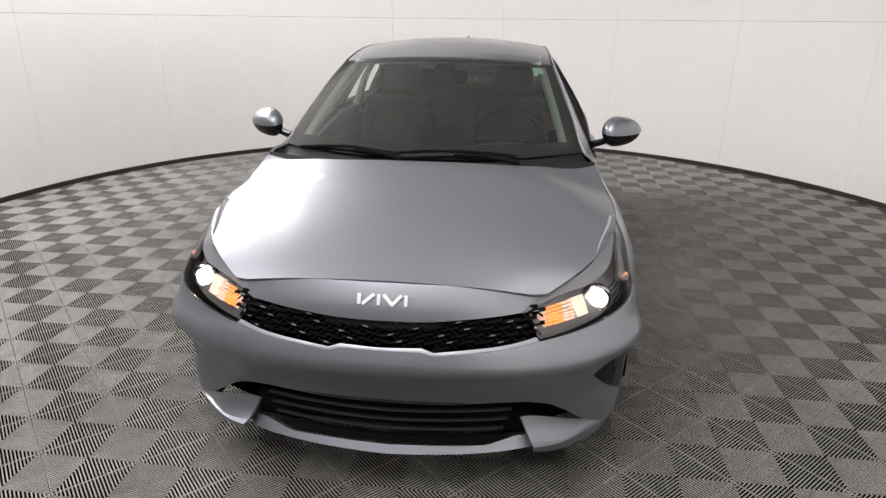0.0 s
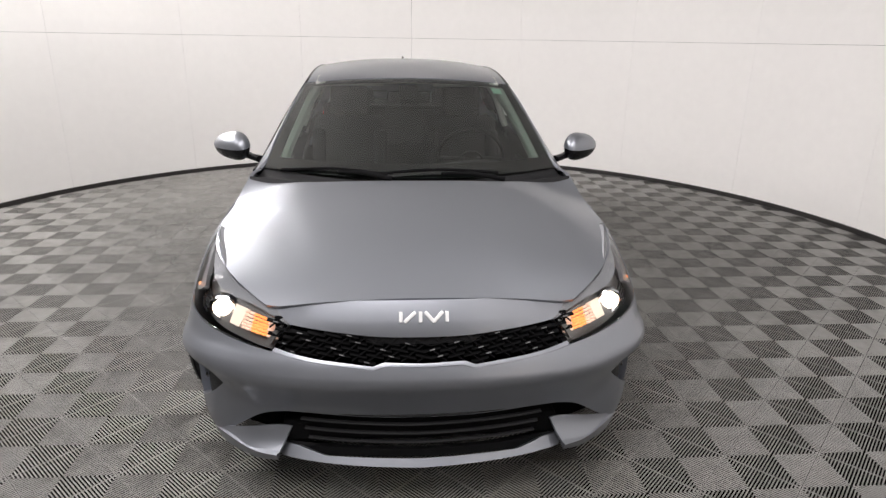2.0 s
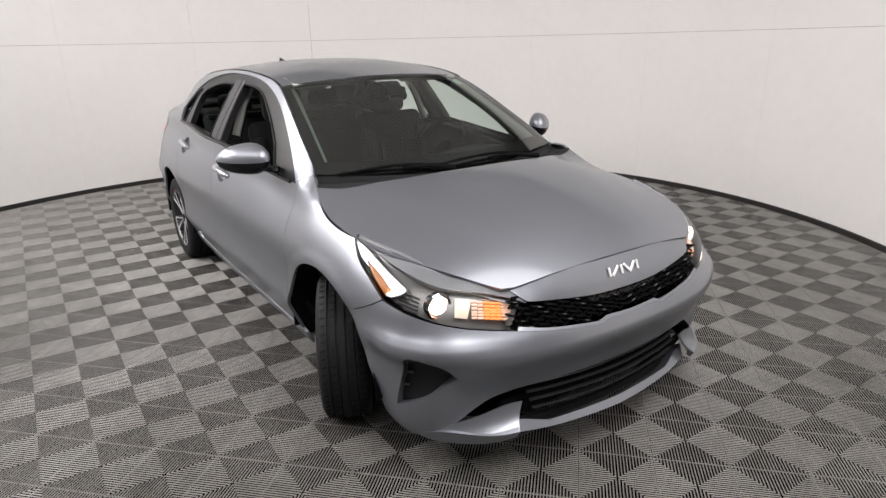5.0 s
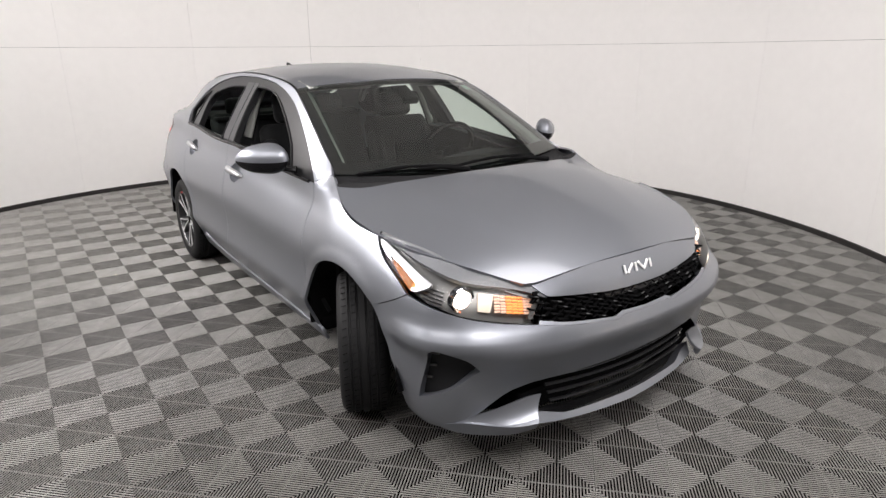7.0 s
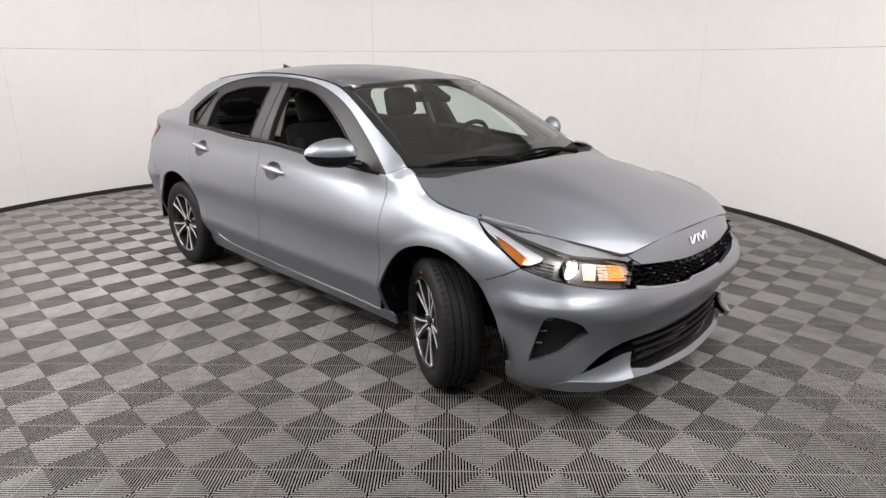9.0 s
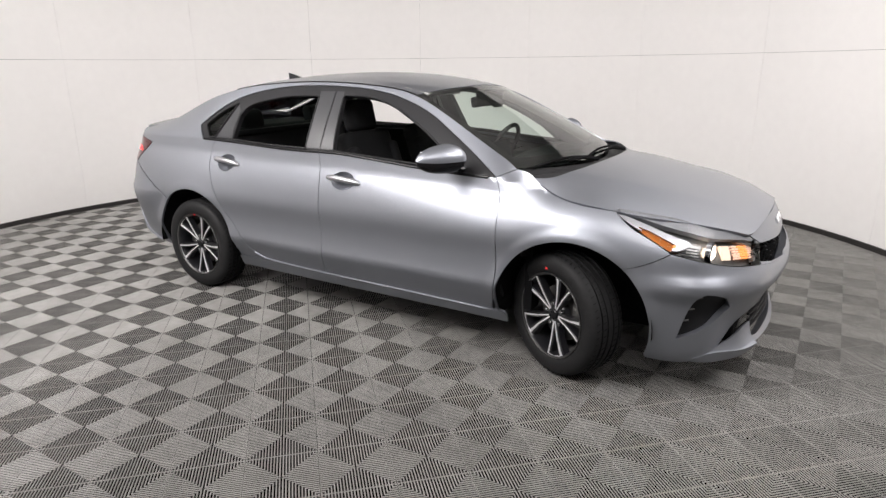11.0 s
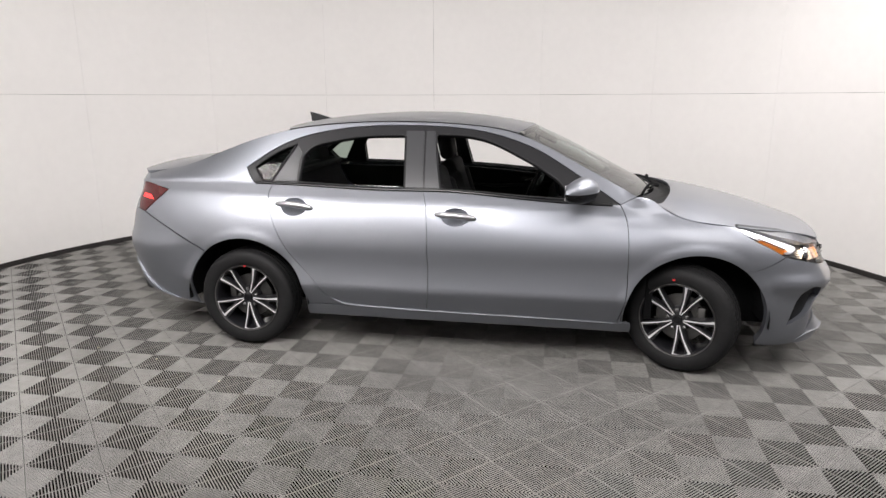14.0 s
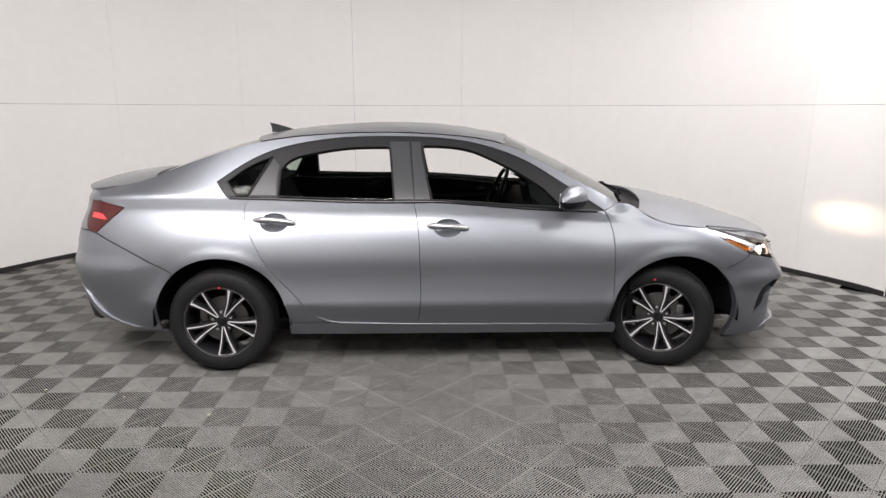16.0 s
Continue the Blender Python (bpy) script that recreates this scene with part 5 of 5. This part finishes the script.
        for t in range(7):
            th = a + radians(-12 + 27 * t / 6)
            er = Vector((math.cos(th), 0, math.sin(th)))
            wide = 0.004 + 0.007 * abs(t / 6 - 0.45) ** 1.5
            tab.append([bm.verts.new(er * r + Vector((0, yy, 0))) for r, yy in ((0.2115, -0.0935), (0.2115 - wide, -0.0925), (0.2115 - wide, -0.086))])
        for p0, p1 in zip(tab, tab[1:]):
            bm.faces.new((p0[0], p0[1], p1[1], p1[0]))
            bm.faces.new((p0[1], p0[2], p1[2], p1[1]))
        part("rim_tab", bm, M_ALLOY, w, "machined bright rim edge", True)
        b = a + radians(36)
        bm = bmesh.new()
        lathe(bm, [(0.0001, -0.074), (0.009, -0.073), (0.0105, -0.070), (0.0105, -0.052)], 12)
        bmesh.ops.translate(bm, vec=(0.057 * math.cos(b), 0, 0.057 * math.sin(b)), verts=bm.verts[:])
        part("wheel_nut", bm, M_CHROME, w, smooth=True)
    bm = bmesh.new()
    lathe(bm, [(0.060, -0.02), (0.142, -0.02), (0.142, 0.0), (0.060, 0.0)], 56)
    part("brake_disc", bm, M_STEEL, w, "steel brake disc")
    # caliper stays level with the car
    bm = bmesh.new()
    rot = pose(0, 0, 0, 0, -spin, 0)
    c = rot @ Vector(((0.118 if x > 0 else -0.118) * (1 if outward < 0 else -1), -0.012, 0.035))
    box(bm, *c, 0.05, 0.055, 0.10, 0.012, 2, rot)
    part("brake_caliper", bm, M_STEEL, w, "cast steel brake caliper", True)
    bm = bmesh.new()
    d = rot @ (Vector((-0.030, -0.1025, 0.240)) if x > 0 else Vector((0.006, -0.1005, 0.216)))
    box(bm, *d, 0.014, 0.004, 0.012, 0.001, 1, rot)
    part("paint_mark", bm, M_TAG, w, "small red paint mark")
    return w


wheel(1.345, -0.762, -27, -1, 8)
wheel(1.345, 0.762, -22, 1, 20)
wheel(-1.345, -0.762, 0, -1, 14)
wheel(-1.345, 0.762, 0, 1, 30)

# ---- underbody and cabin ----
bm = bmesh.new()
box(bm, 0.05, 0, 0.26, 4.1, 1.0, 0.10, 0.02)
box(bm, 0.05, 0, 0.27, 1.9, 1.60, 0.08, 0.02)
part("underbody", bm, M_LINER, car, "dark underbody")
for bx, bz, bsx, bsy, bsz in ((1.15, 0.60, 0.04, 1.55, 0.62), (-1.62, 0.75, 0.04, 1.38, 0.60), (1.72, 0.60, 0.7, 1.0, 0.36)):
    bm = bmesh.new()
    box(bm, bx, 0, bz, bsx, bsy, bsz)
    part("bulkhead", bm, M_LINER, car, "black inner bulkhead")
bm = bmesh.new()
box(bm, -1.45, 0, 1.075, 0.62, 1.20, 0.03, 0.01)
part("parcel_shelf", bm, M_DASH, car, "dark parcel shelf")


def headliner_surface(x, y):
    p = roof_surface(x, y)
    p[..., 2] -= 0.035
    return p


panel("headliner", [(a * 0.97, b * 0.95) for a, b in mirrored(roof_half)], headliner_surface, M_LINING, car, gap=0.01, depth=0.002, step=0.08, label="grey cloth headliner")
# dashboard
bm = bmesh.new()
sec = [(0.58, 0.66), (0.60, 0.86), (0.66, 0.945), (0.78, 0.975), (0.95, 0.985), (1.14, 0.965), (1.14, 0.55), (0.62, 0.55)]
grid = []
for k in range(17):
    y = -0.70 + 1.4 * k / 16
    hump = 0.025 * math.exp(-((y - 0.36) / 0.17) ** 2)
    grid.append([bm.verts.new((x - 0.05 * (abs(y) / 0.7) ** 2, y, z + (hump if z > 0.9 and x < 0.9 else 0))) for x, z in sec])
for a, b in zip(grid, grid[1:]):
    for k in range(len(sec)):
        bm.faces.new((a[k], a[(k + 1) % len(sec)], b[(k + 1) % len(sec)], b[k]))
bm.faces.new(grid[0])
bm.faces.new(grid[-1][::-1])
dash = part("dashboard", bm, M_DASH, car, "dark plastic dashboard", True, 40)
bm = bmesh.new()
box(bm, 0.60, 0.0, 0.985, 0.022, 0.235, 0.135, 0.008, 2, pose(0, 0, 0, 0, -12, 0))
part("centre_screen", bm, M_SCREEN, dash, "upright centre touch screen")
bm = bmesh.new()
box(bm, 0.613, 0.0, 0.985, 0.012, 0.242, 0.142, 0.006, 2, pose(0, 0, 0, 0, -12, 0))
part("screen_back", bm, M_LINER, dash)
# steering wheel
sw = tagged(new("steering_wheel"), "black three-spoke steering wheel")
sw.parent = car
sw.matrix_basis = pose(0.44, 0.36, 0.955, 0, -65, 0)
bm = bmesh.new()
ring = [(0.185 + 0.015 * math.cos(a), 0.015 * math.sin(a)) for a in np.linspace(0, 2 * math.pi, 11)]
lathe(bm, ring, 48, "Z")
part("wheel_rim", bm, M_BLACK, sw, smooth=True)
bm = bmesh.new()
lathe(bm, [(0.0001, -0.02), (0.055, -0.02), (0.07, -0.035), (0.07, -0.05)], 32, "Z")
for ang in (90, -90, 180):
    box(bm, 0.11 * math.cos(radians(ang)), 0.11 * math.sin(radians(ang)), -0.02, 0.15, 0.028, 0.014, 0.004, 1, pose(0, 0, 0, 0, 0, ang))
part("wheel_boss", bm, M_DASH, sw)
# seats


def cushion(bm, cx, cy, cz, sx, sy, sz, turn=None, bevel=0.05):
    box(bm, cx, cy, cz, sx, sy, sz, bevel, 4, turn)


def seat(y):
    s = tagged(new("front_seat"), "black cloth front seat with headrest")
    s.parent = car
    s.matrix_basis = pose(0.15, y, 0.0)
    bm = bmesh.new()
    cushion(bm, 0.05, 0, 0.52, 0.52, 0.50, 0.16)
    part("seat_cushion", bm, M_CLOTH, s, smooth=True)
    bm = bmesh.new()
    cushion(bm, -0.275, 0, 0.83, 0.13, 0.47, 0.60, pose(0, 0, 0, 0, -18, 0))
    for sg in (-1, 1):
        cushion(bm, -0.24, sg * 0.20, 0.80, 0.13, 0.09, 0.48, pose(0, 0, 0, 0, -18, 0), 0.035)
    part("backrest", bm, M_CLOTH, s, smooth=True)
    bm = bmesh.new()
    cushion(bm, -0.385, 0, 1.215, 0.105, 0.255, 0.20, pose(0, 0, 0, 0, -12, 0), 0.045)
    part("headrest", bm, M_CLOTH, s, smooth=True)
    bm = bmesh.new()
    for sg in (-1, 1):
        tube(bm, [(-0.37, sg * 0.06, 1.05), (-0.385, sg * 0.06, 1.16)], 0.007, 8)
    part("headrest_post", bm, M_CHROME, s, smooth=True)
    return s


seat(-0.37)
seat(0.37)
bench = tagged(new("rear_bench"), "black cloth rear bench with two headrests")
bench.parent = car
bm = bmesh.new()
cushion(bm, -0.82, 0, 0.55, 0.50, 1.25, 0.16)
part("seat_cushion", bm, M_CLOTH, bench, smooth=True)
bm = bmesh.new()
cushion(bm, -1.16, 0, 0.83, 0.14, 1.22, 0.58, pose(0, 0, 0, 0, -24, 0))
part("backrest", bm, M_CLOTH, bench, smooth=True)
for y in (-0.36, 0.36):
    bm = bmesh.new()
    cushion(bm, -1.27, y, 1.145, 0.10, 0.24, 0.15, pose(0, 0, 0, 0, -15, 0), 0.04)
    part("headrest", bm, M_CLOTH, bench, smooth=True)
bm = bmesh.new()
box(bm, 0.1, 0, 0.56, 1.0, 0.20, 0.30, 0.03)
part("centre_console", bm, M_DASH, car, "dark centre console")
# pillar trims inside, seen pale through the screen
for sg in (-1, 1):
    bm = bmesh.new()
    tube(bm, [(x, sg * (float(RAIL_W(x)) - 0.055), float(RAIL_Z(x)) - 0.04) for x in np.linspace(0.96, 0.36, 10)], 0.032, 10)
    part("pillar_trim", bm, M_LINING, car, "grey inner pillar trim", True)
    bm = bmesh.new()
    tube(bm, [(-0.22, sg * 0.68, 1.05), (-0.235, sg * 0.615, 1.22), (-0.25, sg * 0.545, 1.345)], 0.035, 10, 0.6)
    part("pillar_trim", bm, M_LINING, car, "grey inner pillar trim", True)
    bm = bmesh.new()
    tube(bm, [(-0.20, sg * 0.66, 1.0), (-0.225, sg * 0.60, 1.20), (-0.24, sg * 0.545, 1.33)], 0.016, 8, 0.25)
    part("seat_belt", bm, M_PLASTIC, car, "black seat belt")
    bm = bmesh.new()
    box(bm, 0.31, sg * 0.33, 1.372, 0.16, 0.38, 0.018, 0.006, 2, pose(0, 0, 0, 0, 12, 0))
    part("sun_visor", bm, M_LINING, car, "grey folded sun visor")
    for hx, hz in ((0.40, 0.925), (-0.53, 0.960)):
        bm = bmesh.new()
        lathe(bm, [(0.0001, -0.004), (0.030, -0.004), (0.036, 0.002), (0.036, 0.02)], 32, "Y")
        bmesh.ops.transform(bm, matrix=pose(hx, sg * 0.742, hz, 0, 0, 0 if sg > 0 else 180) @ Matrix.Diagonal((2.4, 1, 0.9, 1)), verts=bm.verts[:])
        bezel = part("inner_handle_bowl", bm, M_RIMDARK, car, "dark bowl round the inner door handle", True)
        bm = bmesh.new()
        tube(bm, [(hx - 0.045, sg * 0.730, hz - 0.012), (hx, sg * 0.722, hz), (hx + 0.035, sg * 0.730, hz + 0.014)], [0.008, 0.012, 0.007], 8, 0.8)
        part("inner_handle", bm, M_CHROME, bezel, "chrome inner door handle", True)
    bm = bmesh.new()
    tube(bm, [(0.62, sg * 0.745, 0.925), (0.45, sg * 0.742, 0.880), (0.10, sg * 0.742, 0.862), (-0.12, sg * 0.745, 0.875)], [0.008, 0.020, 0.024, 0.010], 8, 0.6)
    part("armrest", bm, M_PILLAR, car, "grey door armrest", True)
bm = bmesh.new()
box(bm, 0.46, 0.0, 1.295, 0.03, 0.24, 0.065, 0.014, 3, pose(0, 0, 0, 0, -8, 0))
rv = part("rear_view_mirror", bm, M_BLACK, car, "black rear-view mirror", True)
bm = bmesh.new()
box(bm, 0.52, 0.0, 1.312, 0.16, 0.11, 0.04, 0.012, 2, pose(0, 0, 0, 0, 26, 0))
part("sensor_housing", bm, M_BLACK, rv)

# ---- litter on the floor ----
M_SCRAP = mat("pale_paper_scrap", (0.75, 0.70, 0.55), 0.8, vary=0.1, vscale=40.0)


def paper_scrap(x, y, size, turn):
    bm = bmesh.new()
    ring = []
    for k, (a, r) in enumerate(((0, 1.0), (70, 0.55), (130, 0.9), (200, 0.6), (260, 0.95), (315, 0.5))):
        ring.append((size * r * math.cos(radians(a)), size * r * math.sin(radians(a)), 0.0025 * (k % 2)))
    low, top = [bm.verts.new((a, b, c)) for a, b, c in ring], [bm.verts.new((a * 0.9, b * 0.9, c + 0.0025)) for a, b, c in ring]
    bm.faces.new(low[::-1])
    bm.faces.new(top)
    for k in range(6):
        bm.faces.new((low[k], low[(k + 1) % 6], top[(k + 1) % 6], top[k]))
    ob = tagged(part("paper_scrap", bm, M_SCRAP), "tiny pale paper scrap lying on the tiles", "paper scrap", "scraps on the floor")
    ob.matrix_basis = pose(x, y, 0.0005, 0, 0, turn)


for x, y, size, turn in ((-0.702, 1.392, 0.014, 20), (3.077, 0.014, 0.010, 65), (-2.285, -1.065, 0.013, 110), (-1.80, -1.17, 0.009, 10), (-1.26, -1.398, 0.010, 160)):
    paper_scrap(x, y, size, turn)
